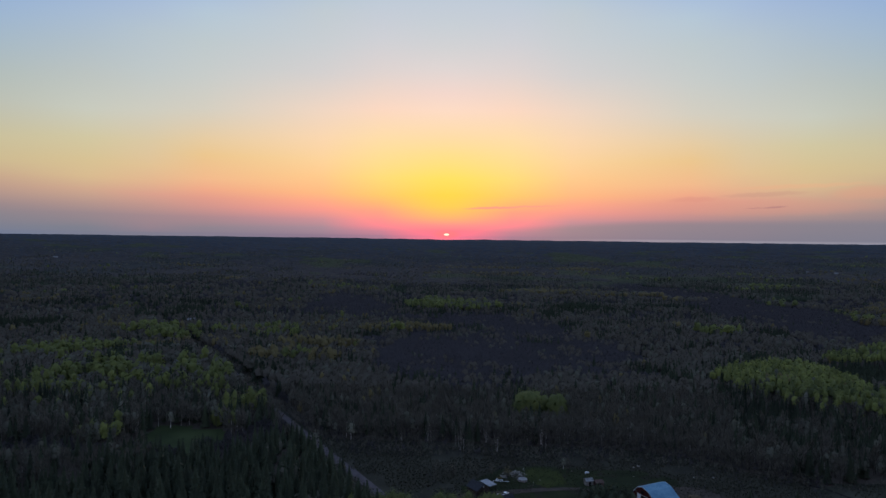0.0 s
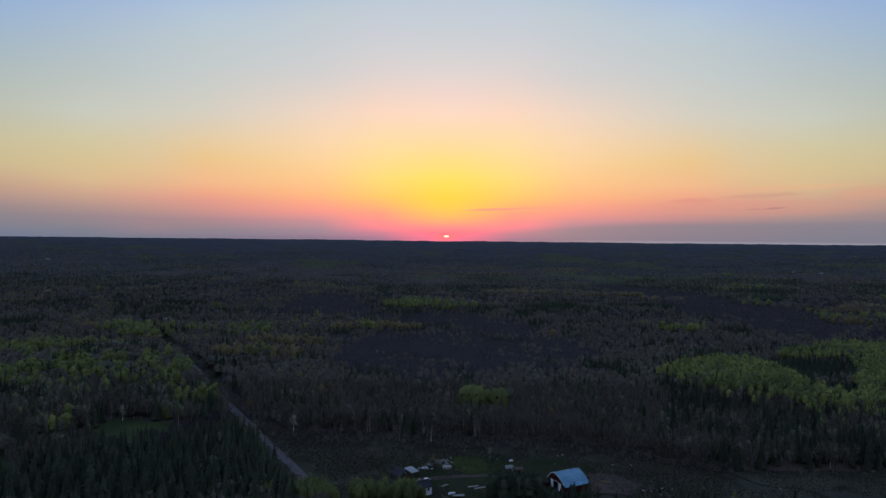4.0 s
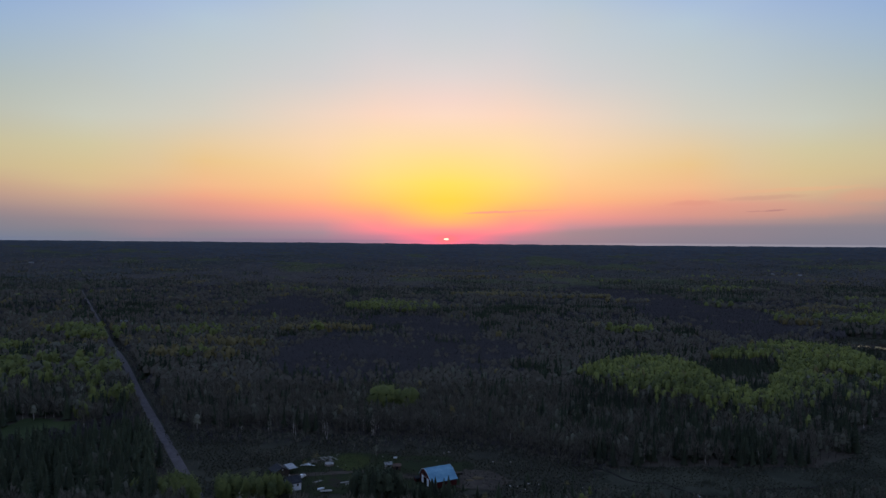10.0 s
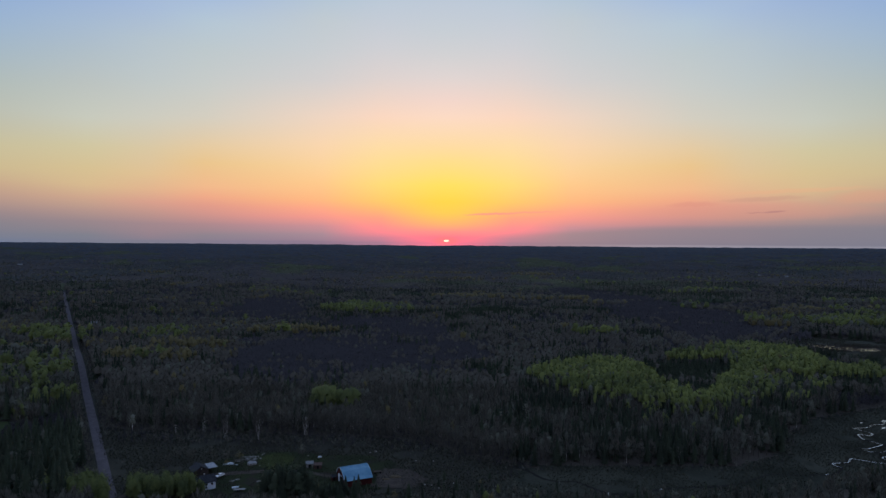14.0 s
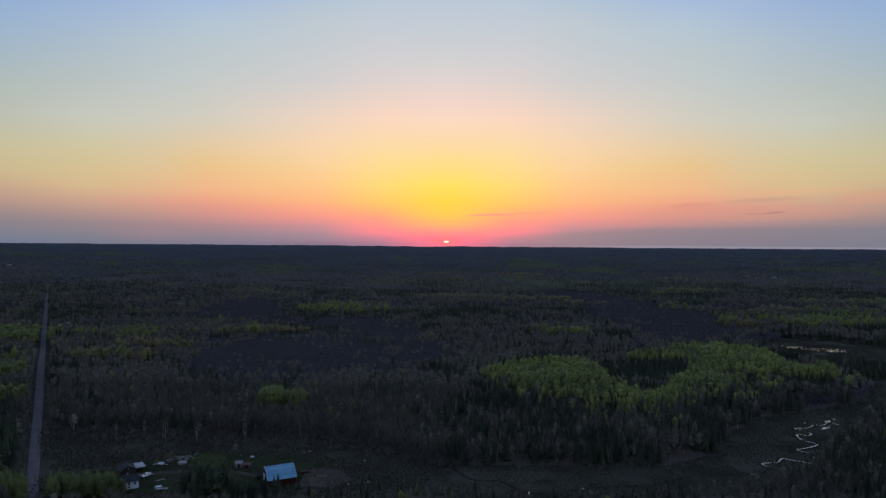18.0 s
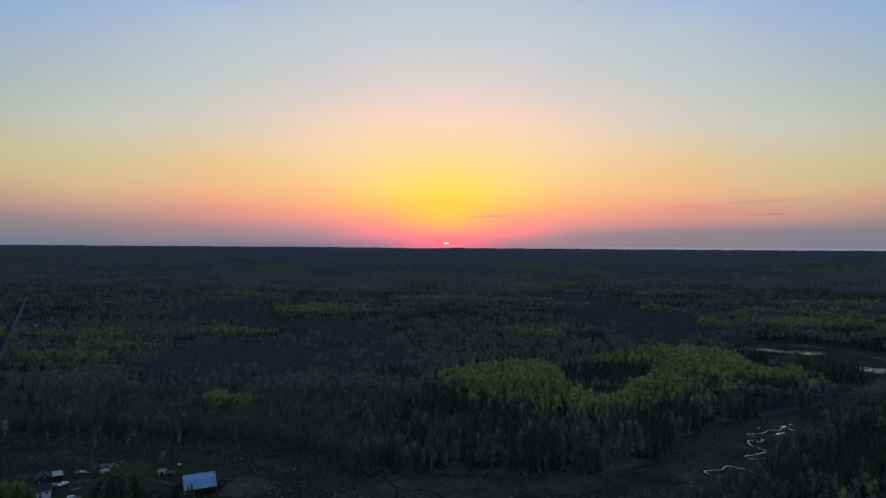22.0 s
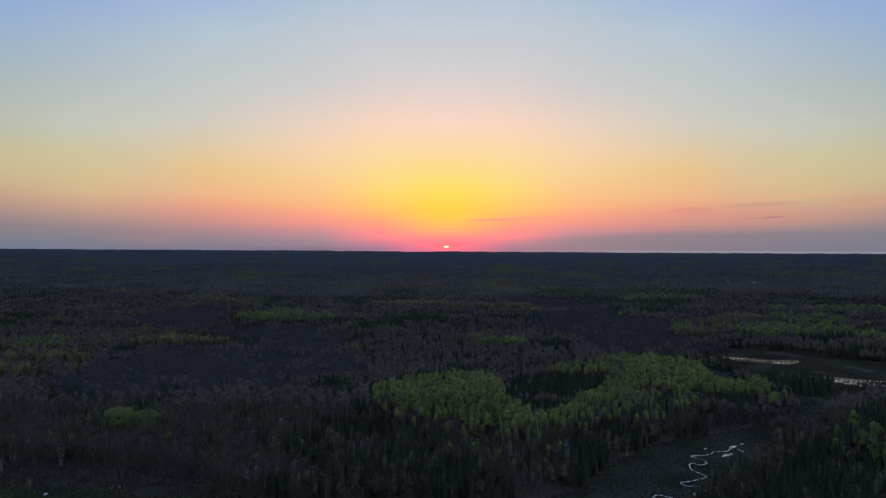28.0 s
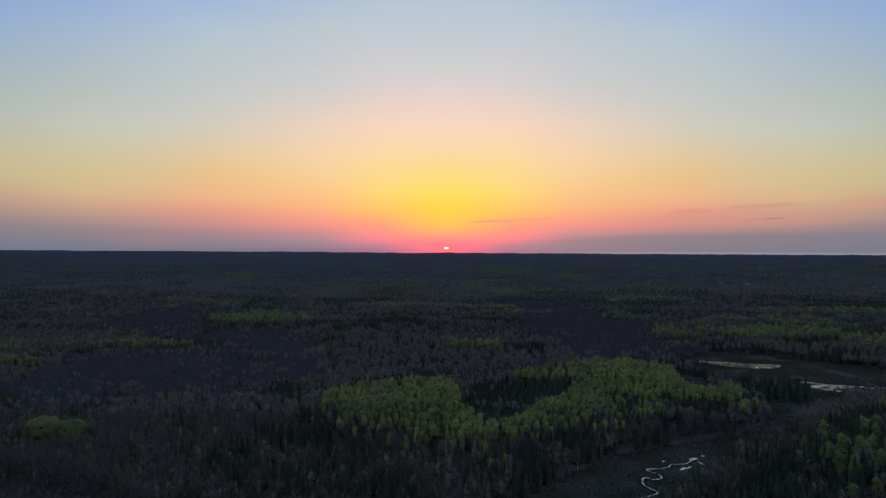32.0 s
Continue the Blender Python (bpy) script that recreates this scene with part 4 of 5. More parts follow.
def spread(poly, step):
    px, py = [p[0] for p in poly], [p[1] for p in poly]
    gx, gy = np.meshgrid(np.arange(min(px), max(px), step), np.arange(min(py), max(py), step))
    gx = (gx + rng.uniform(-0.5, 0.5, gx.shape) * step).ravel()
    gy = (gy + rng.uniform(-0.5, 0.5, gy.shape) * step).ravel()
    m = inside(gx, gy, poly)
    return gx[m], gy[m]


hill_woods()


def far_canopy():
    """Treetops of the distant woods as one rough blanket."""
    rows = [1300.0]
    while rows[-1] < 4900:
        rows.append(rows[-1] + 6.5 + (rows[-1] - 1350) * 0.0026)
    rows = np.array(rows)
    cols = np.linspace(-1, 1, 340)
    gy = np.repeat(rows[:, None], len(cols), 1)
    gx = 140 + cols[None, :] * (170 + gy * 0.76)
    gx = gx + rng.uniform(-3, 3, gx.shape)
    gy = gy + rng.uniform(-2.5, 2.5, gy.shape)
    z = height(gx, gy) + np.clip((gy - 1300) / 140, 0.02, 1) * (1.5 + 6 * rng.random(gx.shape) * np.clip((gy - 1300) / 900, 0.3, 1) * np.clip((5600 - gy) / 2400, 0.3, 1) + 9 * soft(gx, gy, 110, 21))
    v = np.stack([gx, gy, z], -1).reshape(-1, 3)
    i = np.arange(len(v)).reshape(gx.shape)
    f = np.concatenate([np.stack([i[:-1, :-1], i[:-1, 1:], i[1:, 1:]], -1).reshape(-1, 3), np.stack([i[:-1, :-1], i[1:, 1:], i[1:, :-1]], -1).reshape(-1, 3)])
    c = v[f].mean(1)
    a, b = soft(c[:, 0] * 0.35, c[:, 1] * 0.3, 60, 23), soft(c[:, 0] * 0.3, c[:, 1] * 0.3, 80, 24)
    # painted haze: more treetops take the blue colour the farther they stand
    haze_share = np.clip((c[:, 1] - 1700) / 2300, 0, 1)
    mi = np.where((a > 0.68) & (c[:, 1] < 3000), 1, np.where((b > 0.62) & (c[:, 1] < 3000), 2, np.where(rng.random(len(f)) < haze_share, 3, 0)))
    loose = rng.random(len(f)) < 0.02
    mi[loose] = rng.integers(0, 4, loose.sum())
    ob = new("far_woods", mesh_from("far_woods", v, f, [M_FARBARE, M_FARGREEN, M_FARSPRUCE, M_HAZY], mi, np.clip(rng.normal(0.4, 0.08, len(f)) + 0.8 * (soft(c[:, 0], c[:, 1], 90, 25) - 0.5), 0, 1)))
    tagged(ob, "endless mixed woods, painted blue with haze towards a level horizon", "woods", kind="stuff")


far_canopy()


# ---- low growth ----
def low_growth(name, label, x, y, kinds, lo, hi, level=4):
    k = rng.choice([q for q, _ in kinds], len(x), p=[w for _, w in kinds])
    for kind in set(k):
        m = k == kind
        grove(name, label, level, int(kind), x[m], y[m], rng.uniform(lo, hi, m.sum()), np.clip(rng.normal(0.45, 0.25, m.sum()), 0, 1))


x, y = spread(BRUSH, 2.5)
m = ~inside(x, y, LAWN) & (road_gap(x, y) > 4.5) & (soft(x, y, 22, 51) > 0.40) & ~((np.abs(x - 2) < 7) & (y < 272)) & ~((x > 55) & (x < 112) & (y > 255) & (y < 300))
ex, ey = spread([(-80, 220), (-110, 375), (180, 360), (200, 280), (160, 215)], 2.0)
edge = ~inside(ex, ey, BRUSH) & ~inside(ex, ey, MARSH) & (inside(ex, ey - 9, BRUSH) | inside(ex - 9, ey - 4, BRUSH) | inside(ex + 8, ey, BRUSH) | (road_gap(ex, ey) < 12)) & (road_gap(ex, ey) > 3.6)
tx, ty = spread([(-62, 320), (-20, 318), (50, 316), (100, 314), (128, 302), (172, 282), (180, 296), (150, 318), (108, 342), (40, 350), (-70, 356)], 2.6)
tall = road_gap(tx, ty) > 9
vx, vy = spread([(-10, 232), (-330, 760), (-310, 772), (20, 240)], 2.4)
verge = (road_gap(vx, vy) > 3.4) & (road_gap(vx, vy) < 9) & ((vy > 330) | (vx < ROAD_A[0] - (vy - ROAD_A[1]) * 0.62)) & ~inside(vx, vy, PLANTATION)
low_growth("verge_brush", "leafless scrub growing along the gravel road", vx[verge], vy[verge], ((2, 0.5), (4, 0.3), (5, 0.2)), 0.10, 0.42)
low_growth("edge_thicket", "dark tall leafless brush against the wood's edge", tx[tall], ty[tall], ((2, 0.6), (5, 0.3), (4, 0.1)), 0.10, 0.44)
low_growth("edge_brush", "leafless shrubs along the wood's edge", ex[edge], ey[edge], ((2, 0.55), (4, 0.25), (5, 0.2)), 0.12, 0.42)
low_growth("brush", "low leafless willow and alder brush", x[m], y[m], ((2, 0.35), (5, 0.5), (4, 0.15)), 0.06, 0.19)
mx, my = spread(MARSH, 2.8)
rim = ~(inside(mx + 6, my, MARSH) & inside(mx - 6, my, MARSH) & inside(mx, my + 9, MARSH) & inside(mx, my - 7, MARSH)) & (my < 470)
low_growth("marsh_rim_brush", "leafless alder and willow along the marsh", mx[rim], my[rim], ((2, 0.55), (4, 0.25), (5, 0.2)), 0.07, 0.34)
x, y = spread(MARSH, 6.0)
m = (soft(x, y, 30, 52) > 0.58) & (y < 420)
low_growth("marsh_brush", "sparse low willow brush in the marsh", x[m], y[m], ((2, 0.5), (4, 0.5)), 0.06, 0.14)


def tufts(name, poly, step, size, label, mat):
    x, y = spread(poly, step)
    m = soft(x, y, 16, 53) > 0.34
    x, y = x[m], y[m]
    n = len(x)
    v = np.zeros((n, 3, 3, 3))
    for q in range(3):
        a = rng.uniform(0, math.pi, n)
        s = size * rng.uniform(0.5, 1.4, n)
        ox, oy = rng.normal(0, 0.3, n), rng.normal(0, 0.3, n)
        c, d = np.cos(a) * s * 0.6, np.sin(a) * s * 0.6
        z = height(x, y) + 0.12
        v[:, q, 0] = np.stack([x + ox - c, y + oy - d, z], 1)
        v[:, q, 1] = np.stack([x + ox + c, y + oy + d, z], 1)
        v[:, q, 2] = np.stack([x + ox + rng.normal(0, 0.2, n), y + oy + rng.normal(0, 0.2, n), z + s], 1)
    v = v.reshape(-1, 3)
    ob = new(name, mesh_from(name, v, np.arange(len(v)).reshape(-1, 3), [mat], tone=np.repeat(rng.random(n), 3)))
    tagged(ob, label, "grass", kind="stuff")


tufts("sedge", MARSH, 1.35, 0.45, "tussocks of dry sedge over the marsh", M_SEDGE)
tufts("weeds", BRUSH, 1.3, 0.5, "dead weeds and grass tufts in the clearing", M_SEDGE)


def drowned_stems():
    """Standing dead stems and reeds in the beaver ponds."""
    out = []
    for cx, cy, rx, ry, count in ((572, 656, 38, 20, 900), (632, 536, 62, 28, 2300), (520, 690, 26, 26, 90)):
        for _ in range(count):
            x, y = cx + rng.normal() * rx * 0.6, cy + rng.normal() * ry * 0.6
            h, w = rng.uniform(0.8, 3.4) * (1 if rng.random() < 0.85 else 1.9), rng.uniform(0.08, 0.3)
            for a in (0.3, 1.9):
                c, d = math.cos(a) * w, math.sin(a) * w
                out.append(((x - c, y - d, 0), (x + c, y + d, 0), (x + rng.normal() * 0.15, y, h)))
    v = np.array(out).reshape(-1, 3)
    ob = new("drowned_stems", mesh_from("drowned_stems", v, np.arange(len(v)).reshape(-1, 3), [M_BARK]))
    tagged(ob, "grey dead stems and reeds standing in ponds", "reeds", kind="stuff")


drowned_stems()


# ---- single trees ----
def tree_thing(name, label, crown, stem, crown_mat, stem_mat, tone):
    ob = tagged(new(name), label, "tree")
    for nm, soup, mat in (("trunk", stem, stem_mat), ("crown", crown, crown_mat)):
        nrm = None
        if nm == "crown":
            soup, nrm = crown_normals(soup, 0, 0 if mat == M_SPRUCE else 1)
            nrm = nrm.reshape(-1, 3)
        me = mesh_from(nm, soup.reshape(-1, 3), np.arange(len(soup) * 3).reshape(-1, 3), [mat], tone=np.full(len(soup), tone), normals=nrm)
        new(nm, me).parent = ob
    return ob


def full_stem(h, r, limbs, radius):
    return np.concatenate([trunk_tris(h * 0.9, r, 6, (rng.normal() * 0.2, rng.normal() * 0.2)), limb_tris(h, radius, limbs, r * 0.4)])


def spruce_tree(tone):
    return tree_thing("spruce_tree", "dark green conical spruce with drooping boughs", spruce_shape(11.5, 3.0, 13, 9), trunk_tris(10.5, 0.18, 6), M_SPRUCE, M_BARK, tone)


def planted_spruce(tone):
    return tree_thing("spruce_tree", "tall even spruce in a dense planted stand", spruce_shape(11.5, 2.9, 12, 8), trunk_tris(10.5, 0.17, 5), M_SPRUCE, M_BARK, tone)


def aspen_tree(tone):
    return tree_thing("aspen_tree", "young aspen with a bright yellow-green crown", np.concatenate([leaf_cards(11.5, 2.8, 500, 0.36, 0.05, 12, hearts=8, fill=0.68, plain=True), twig_cards(11, 2.2, 30, 1.2, 0.10, 0.2)]), full_stem(11, 0.16, 6, 2.8), M_LEAF, M_BARK, tone)


def round_aspen(tone):
    return tree_thing("aspen_tree", "broad old aspen with a domed lime-green crown", leaf_cards(11.5, 4.4, 760, 0.52, -0.05, 10, hearts=10, fill=0.84), full_stem(11, 0.24, 8, 3.8), M_LEAF, M_BARK, tone)


def hill_aspen(tone):
    return tree_thing("aspen_tree", "slender hillside aspen in fresh yellow-green leaf", leaf_cards(13.0, 2.2, 190, 0.55, 0.34, 6, hearts=4, fill=0.66, plain=True), full_stem(11.5, 0.16, 5, 2.2), M_LEAF, M_BARK, tone)


def pale_poplar(tone):
    return tree_thing("poplar_tree", "pale grey-green poplar just breaking into bud", np.concatenate([leaf_cards(12.0, 3.3, 150, 0.5, 0.2, 7, hearts=4, fill=0.5, plain=True), twig_cards(11.5, 3.0, 60, 1.5, 0.12, 0.3)]),
                      full_stem(11, 0.17, 7, 2.8), M_SILVER, M_BIRCH, tone)


def birch_stems():
    """Two or three slender stems from one foot, leaning apart."""
    out = [limb_tris(12, 2.2, 4, 0.04)]
    for a in (0.4, 2.9, 4.6)[: int(rng.integers(1, 4))]:
        d = rng.uniform(0.7, 2.3)
        s = trunk_tris(rng.uniform(9, 12.5), 0.055, 5, (math.cos(a) * d, math.sin(a) * d))
        out.append(s + np.array([math.cos(a) * 0.25, math.sin(a) * 0.25, 0]))
    return np.concatenate(out)


def pine_tree(tone):
    return tree_thing("pine_tree", "bushy dark pine with a rounded ragged crown", leaf_cards(12, 2.7, 520, 0.4, 0.1, 12, hearts=6, fill=0.55, plain=True), full_stem(11, 0.2, 6, 2.2), M_SPRUCE, M_BARK, tone)


def birch_tree(tone):
    return tree_thing("birch_tree", "leafless white-barked birch with fine upright twigs", np.concatenate([twig_cards(11.5, 2.0, 60, 1.5, 0.09, 0.5), leaf_cards(11.5, 2.0, 22, 0.34, 0.45)]), birch_stems(), M_TWIG, M_BIRCH, tone)


def bare_tree(tone):
    return tree_thing("bare_tree", "leafless brown hardwood with a spreading crown", np.concatenate([twig_cards(9, 3.4, 120, 1.6, 0.10, 0.25), leaf_cards(9, 3.2, 90, 0.4, 0.25, 6)]), full_stem(8.6, 0.2, 10, 3.2), M_TWIG, M_BARK, tone)


def olive_tree_budding(tone):
    return tree_thing("budding_tree", "hardwood with sparse olive-bronze opening leaves", leaf_cards(9, 3.2, 150, 0.6, 0.28, 6), full_stem(8.8, 0.18, 8, 3.0), M_OLIVE, M_BARK, tone)


def plant(make, group, places, tones=(0.2, 0.45, 0.6, 0.85)):
    """places: (x, y, height factor). Four different trees are built, the rest are copies of them."""
    built = [make(t) for t in tones]
    for i, (x, y, s) in enumerate(places):
        m = Matrix.Translation((x, y, float(height(x, y)))) @ pose(0, 0, 0, 0, 0, rng.uniform(0, 360))
        if i < 4:
            ob = built[i]
            ob.matrix_world = m @ Matrix.Diagonal((s, s, s, 1))
        else:
            src = built[i % 4]
            ob = copy_thing(src, m)
            ob.scale = (s * rng.uniform(0.85, 1.15), s * rng.uniform(0.85, 1.15), s)
        tagged(ob, group=group)
    for spare in built[len(places):]:
        for o in (*spare.children_recursive, spare):
            bpy.data.objects.remove(o)


def around(cx, cy, rx, ry, n, lo, hi):
    out = []
    while len(out) < n:
        a, b = rng.uniform(-1, 1, 2)
        if a * a + b * b < 1:
            out.append((cx + a * rx, cy + b * ry, rng.uniform(lo, hi)))
    return out


plant(spruce_tree, "spruces round the farm", around(66, 248, 11, 5, 9, 1.05, 1.35) + around(81, 248, 5, 4, 7, 0.55, 0.72) + around(92, 247, 6, 4, 7, 0.7, 0.95)
      + [(133.5, 270, 0.42), (131, 262, 0.36), (139, 258, 0.5), (148, 256, 0.4), (118, 249, 0.6), (124, 246, 0.55), (109, 251, 0.45), (84.5, 254.5, 0.42), (99, 254, 0.36), (95.5, 256, 0.3), (103, 257.5, 0.32), (90, 253.5, 0.3), (155, 272, 0.3)]
      + around(-52, 262, 8, 9, 12, 0.7, 1.0))
rows_x, rows_y = spread(PLANTATION, 5.6)
near = (rows_y < 282) & (rows_x > -150) & (road_gap(rows_x, rows_y) > 15)
plant(planted_spruce, "spruces in the plantation", [(px, py, rng.uniform(1.05, 1.6)) for px, py in zip(rows_x[near], rows_y[near])], (0.5, 0.62, 0.74, 0.86))
plant(pine_tree, "pines by the barn", around(66, 248, 11, 5, 20, 1.0, 1.3) + around(83, 247, 5, 4, 5, 0.5, 0.66), (0.45, 0.6, 0.75, 0.9))
plant(aspen_tree, "aspens by the drive", around(8, 246, 14, 5, 40, 0.75, 1.1) + around(20, 249.5, 4.5, 3.5, 12, 0.8, 1.05) + around(25.5, 250.5, 3.0, 1.2, 6, 0.55, 0.75) + around(-11, 233, 5, 3.5, 12, 0.8, 1.0) + around(-21, 247, 4, 7, 18, 0.7, 1.0) + around(-33, 246, 12, 5, 24, 0.7, 1.0) + [q for q in around(-15, 238, 11, 5, 44, 1.1, 1.4) if road_gap(q[0], q[1]) > 3.6], (0.0, 0.06, 0.12, 0.2))
plant(round_aspen, "aspens in the clump", [(50, 391, 1.5), (55, 390, 1.62), (59, 393, 1.55), (53, 396, 1.5), (64, 393, 1.35), (70, 390, 1.45), (74, 393, 1.4)], (0.12, 0.22, 0.3, 0.38))
hx, hy = spread(HILL, 4.1)
on = (hy < HILL_THINGS) & (rng.random(len(hx)) < np.where(inside(hx, hy - 18, HILL), 0.62, 0.22))
plant(hill_aspen, "aspens on the hill", [(px, py, rng.uniform(0.75, 1.0)) for px, py in zip(hx[on], hy[on])], (0.3, 0.42, 0.55, 0.75))
plant(round_aspen, "broad aspens in the west woods", [(px, py, rng.uniform(0.95, 1.3)) for px, py in (
    (-358, 547), (-338, 540), (-313, 547), (-270, 518), (-262, 525), (-228, 472), (-217, 471), (-208, 471), (-268, 447), (-283, 430), (-270, 431), (-234, 408), (-220, 393), (-193, 432), (-171, 425),
    (-162, 441), (-153, 450), (-160, 462), (-148, 441), (-118, 392), (-130, 412), (-130, 366), (-123, 376), (-130, 380), (-190, 331), (-284, 475), (-188, 447), (-179, 464), (-203, 439))], (0.12, 0.24, 0.36, 0.48))
plant(pale_poplar, "pale poplars in the woods", [(px, py, rng.uniform(0.85, 1.2)) for px, py in (
    (-244, 399), (-234, 392), (-189, 373), (-183, 377), (-155, 361), (-150, 396), (-146, 396), (-184, 302), (-162, 307), (-49, 344), (-197, 536), (-152, 556), (-243, 390),
    (151, 392), (182, 402), (185, 369), (373, 459), (233, 402), (161, 351), (168, 353), (173, 351))], (0.6, 0.72, 0.85, 1.0))
plant(olive_tree_budding, "budding trees along the west woods", [(px, py, rng.uniform(1.2, 1.5)) for px, py in (
    (-145, 544), (-134, 537), (-128, 563), (-115, 599), (-106, 609), (-94, 618), (-79, 612), (-112, 528), (-92, 513), (-120, 548))])
plant(birch_tree, "birches along the clearing", [(252.2, 291.5, 0.95), (200.8, 298.5, 0.95), (203.4, 300.5, 0.9), (207.0, 303.5, 0.8), (47.2, 309.8, 0.45), (-21, 338, 0.7), (12.4, 327.3, 1.0), (10.2, 329, 0.9), (8.4, 338.4, 0.9),
      (29.6, 327.8, 1.0), (13.4, 350, 1.05), (23.0, 360, 1.0), (39.9, 350, 1.05), (43, 352, 0.95), (56.1, 333.0, 1.0), (54.0, 336.5, 1.1), (47.7, 345.2, 1.0), (64.7, 345.5, 1.0), (68.5, 339.7, 0.95), (79.1, 345.9, 1.0),
      (79.7, 350.5, 1.05), (106.0, 352.1, 1.1), (142.8, 325.6, 0.85), (159.0, 317.9, 0.7), (-4.8, 340.3, 0.9), (24.3, 345.9, 0.95)]
      + [(xx, 346 + rng.uniform(-14, 14) - (xx > 60) * (xx - 60) * 0.12, rng.uniform(0.8, 1.1)) for xx in rng.uniform(-15, 125, 16)])
plant(pale_poplar, "pale poplars in the woods", [(59.4, 303, 0.55)])
plant(bare_tree, "bare trees round the farmyard", [(60.7, 299, 0.75), (30.5, 287, 0.7), (34, 284, 0.62), (24, 291, 0.8), (40, 276, 0.45), (6, 291, 0.8), (-2, 284, 0.7), (116, 283, 0.4), (122, 262, 0.5)]
      + around(5, 296, 12, 7, 8, 0.5, 0.8))
plant(olive_tree_budding, "budding trees round the farmyard", [(31, 289, 0.72), (27, 284, 0.5), (-24, 250, 0.55), (20, 251, 0.5), (3, 251, 0.5), (150, 262, 0.4), (112, 246, 0.5)])

# ---- farm materials ----
M_RED = material("faded_red_boards", (0.034, 0.007, 0.007), (0.066, 0.012, 0.011), 0.8, 0.8, 0.4, stretch=(3, 3, 0.3), spec=0.2)
M_WHITE = material("white_painted_boards", (0.54, 0.61, 0.68), (0.68, 0.74, 0.81), 0.6, 0.6, 0.1, spec=0.3)
M_TIN = material("pale_blue_grey_tin_roof", (0.075, 0.20, 0.31), (0.125, 0.275, 0.39), 0.35, 0.6, 0.1, metal=0.0, spec=0.25, extra=(0.5, 0.66, (0.08, 0.16, 0.22)))
M_SHINGLE = material("dark_grey_shingles", (0.016, 0.019, 0.024), (0.034, 0.039, 0.048), 1.2, 0.9, 0.5, spec=0.2)
M_BROWN = material("dark_brown_siding", (0.028, 0.022, 0.020), (0.055, 0.044, 0.038), 0.9, 0.8, 0.3, spec=0.2)
M_PALE = material("weathered_pale_boards", (0.13, 0.128, 0.125), (0.26, 0.255, 0.24), 1.0, 0.85, 0.3, spec=0.2)
M_SHEET = material("pale_blue_grey_sheet_metal", (0.19, 0.215, 0.245), (0.27, 0.30, 0.335), 0.6, 0.6, 0.1, spec=0.3)
M_RUST = material("rusty_brown_tin", (0.050, 0.032, 0.028), (0.10, 0.066, 0.056), 0.8, 0.8, 0.2, spec=0.3)
# near-black for handle, trailer frame and shed doors, and for painted shade in an opening
M_DARK = material("black_parts_and_opening_shade", (0.008, 0.008, 0.009), (0.014, 0.014, 0.015), 1.0, 0.9, spec=0.1)
M_GLASS = water_material("window_glass")
M_CARWHITE = material("white_car_paint", (0.55, 0.56, 0.58), (0.66, 0.67, 0.69), 1.0, 0.3, spec=0.5)
M_CARGREY = material("silver_brown_car_paint", (0.16, 0.14, 0.13), (0.24, 0.21, 0.19), 1.0, 0.35, spec=0.5)
M_TYRE = material("black_rubber", (0.012, 0.012, 0.012), (0.022, 0.022, 0.022), 3.0, 0.9, spec=0.2)
M_COVER = material("pale_pool_cover", (0.13, 0.145, 0.155), (0.19, 0.205, 0.215), 0.8, 0.6, spec=0.3)
M_STONE = material("pale_granite", (0.20, 0.195, 0.19), (0.36, 0.35, 0.34), 1.2, 0.85, 0.4, spec=0.3)
M_GREEN = material("lush_grass", (0.016, 0.024, 0.007), (0.034, 0.046, 0.012), 0.1, 0.95, 0.6, fine=20, spec=0.1)
M_HAY = material("old_hay", (0.06, 0.048, 0.032), (0.11, 0.09, 0.056), 1.5, 0.95, 0.6, spec=0.1)


def box_bm(x0, x1, y0, y1, z0, z1, bevel=0.0, bm=None):
    own = bm is None
    bm = bm or bmesh.new()
    r = bmesh.ops.create_cube(bm, size=1.0)
    for v in r["verts"]:
        v.co = Vector((x0 if v.co.x < 0 else x1, y0 if v.co.y < 0 else y1, z0 if v.co.z < 0 else z1))
    if bevel:
        bmesh.ops.bevel(bm, geom=list({e for v in r["verts"] for e in v.link_edges}), offset=bevel, segments=1, affect="EDGES")
    return bm


def slab_bm(profile, x0, x1, thick=0.12, ribs=0, rib=0.05):
    """A roof sheet: a line of (y, z) drawn out from x0 to x1, with thickness and raised seams."""
    bm = bmesh.new()
    n = len(profile)
    cuts = [x0, x1] if not ribs else sorted([x0, x1] + [x0 + (x1 - x0) * (i + 0.5) / ribs + d for i in range(ribs) for d in (-0.09, -0.03, 0.03, 0.09)])
    rows = []
    for q, x in enumerate(cuts):
        up = rib if ribs and 0 < q < len(cuts) - 1 and (q - 1) % 4 in (1, 2) else 0.0
        rows.append(([bm.verts.new((x, y, z + thick + up)) for y, z in profile], [bm.verts.new((x, y, z)) for y, z in profile]))
    for (ta, ba), (tb, bb) in zip(rows, rows[1:]):
        for i in range(n - 1):
            bm.faces.new((ta[i], tb[i], tb[i + 1], ta[i + 1]))
            bm.faces.new((ba[i], ba[i + 1], bb[i + 1], bb[i]))
        for i in (0, n - 1):
            bm.faces.new((ta[i], ba[i], bb[i], tb[i]))
    for t, b in (rows[0], rows[-1]):
        for i in range(n - 1):
            bm.faces.new((t[i], t[i + 1], b[i + 1], b[i]))
    return bm


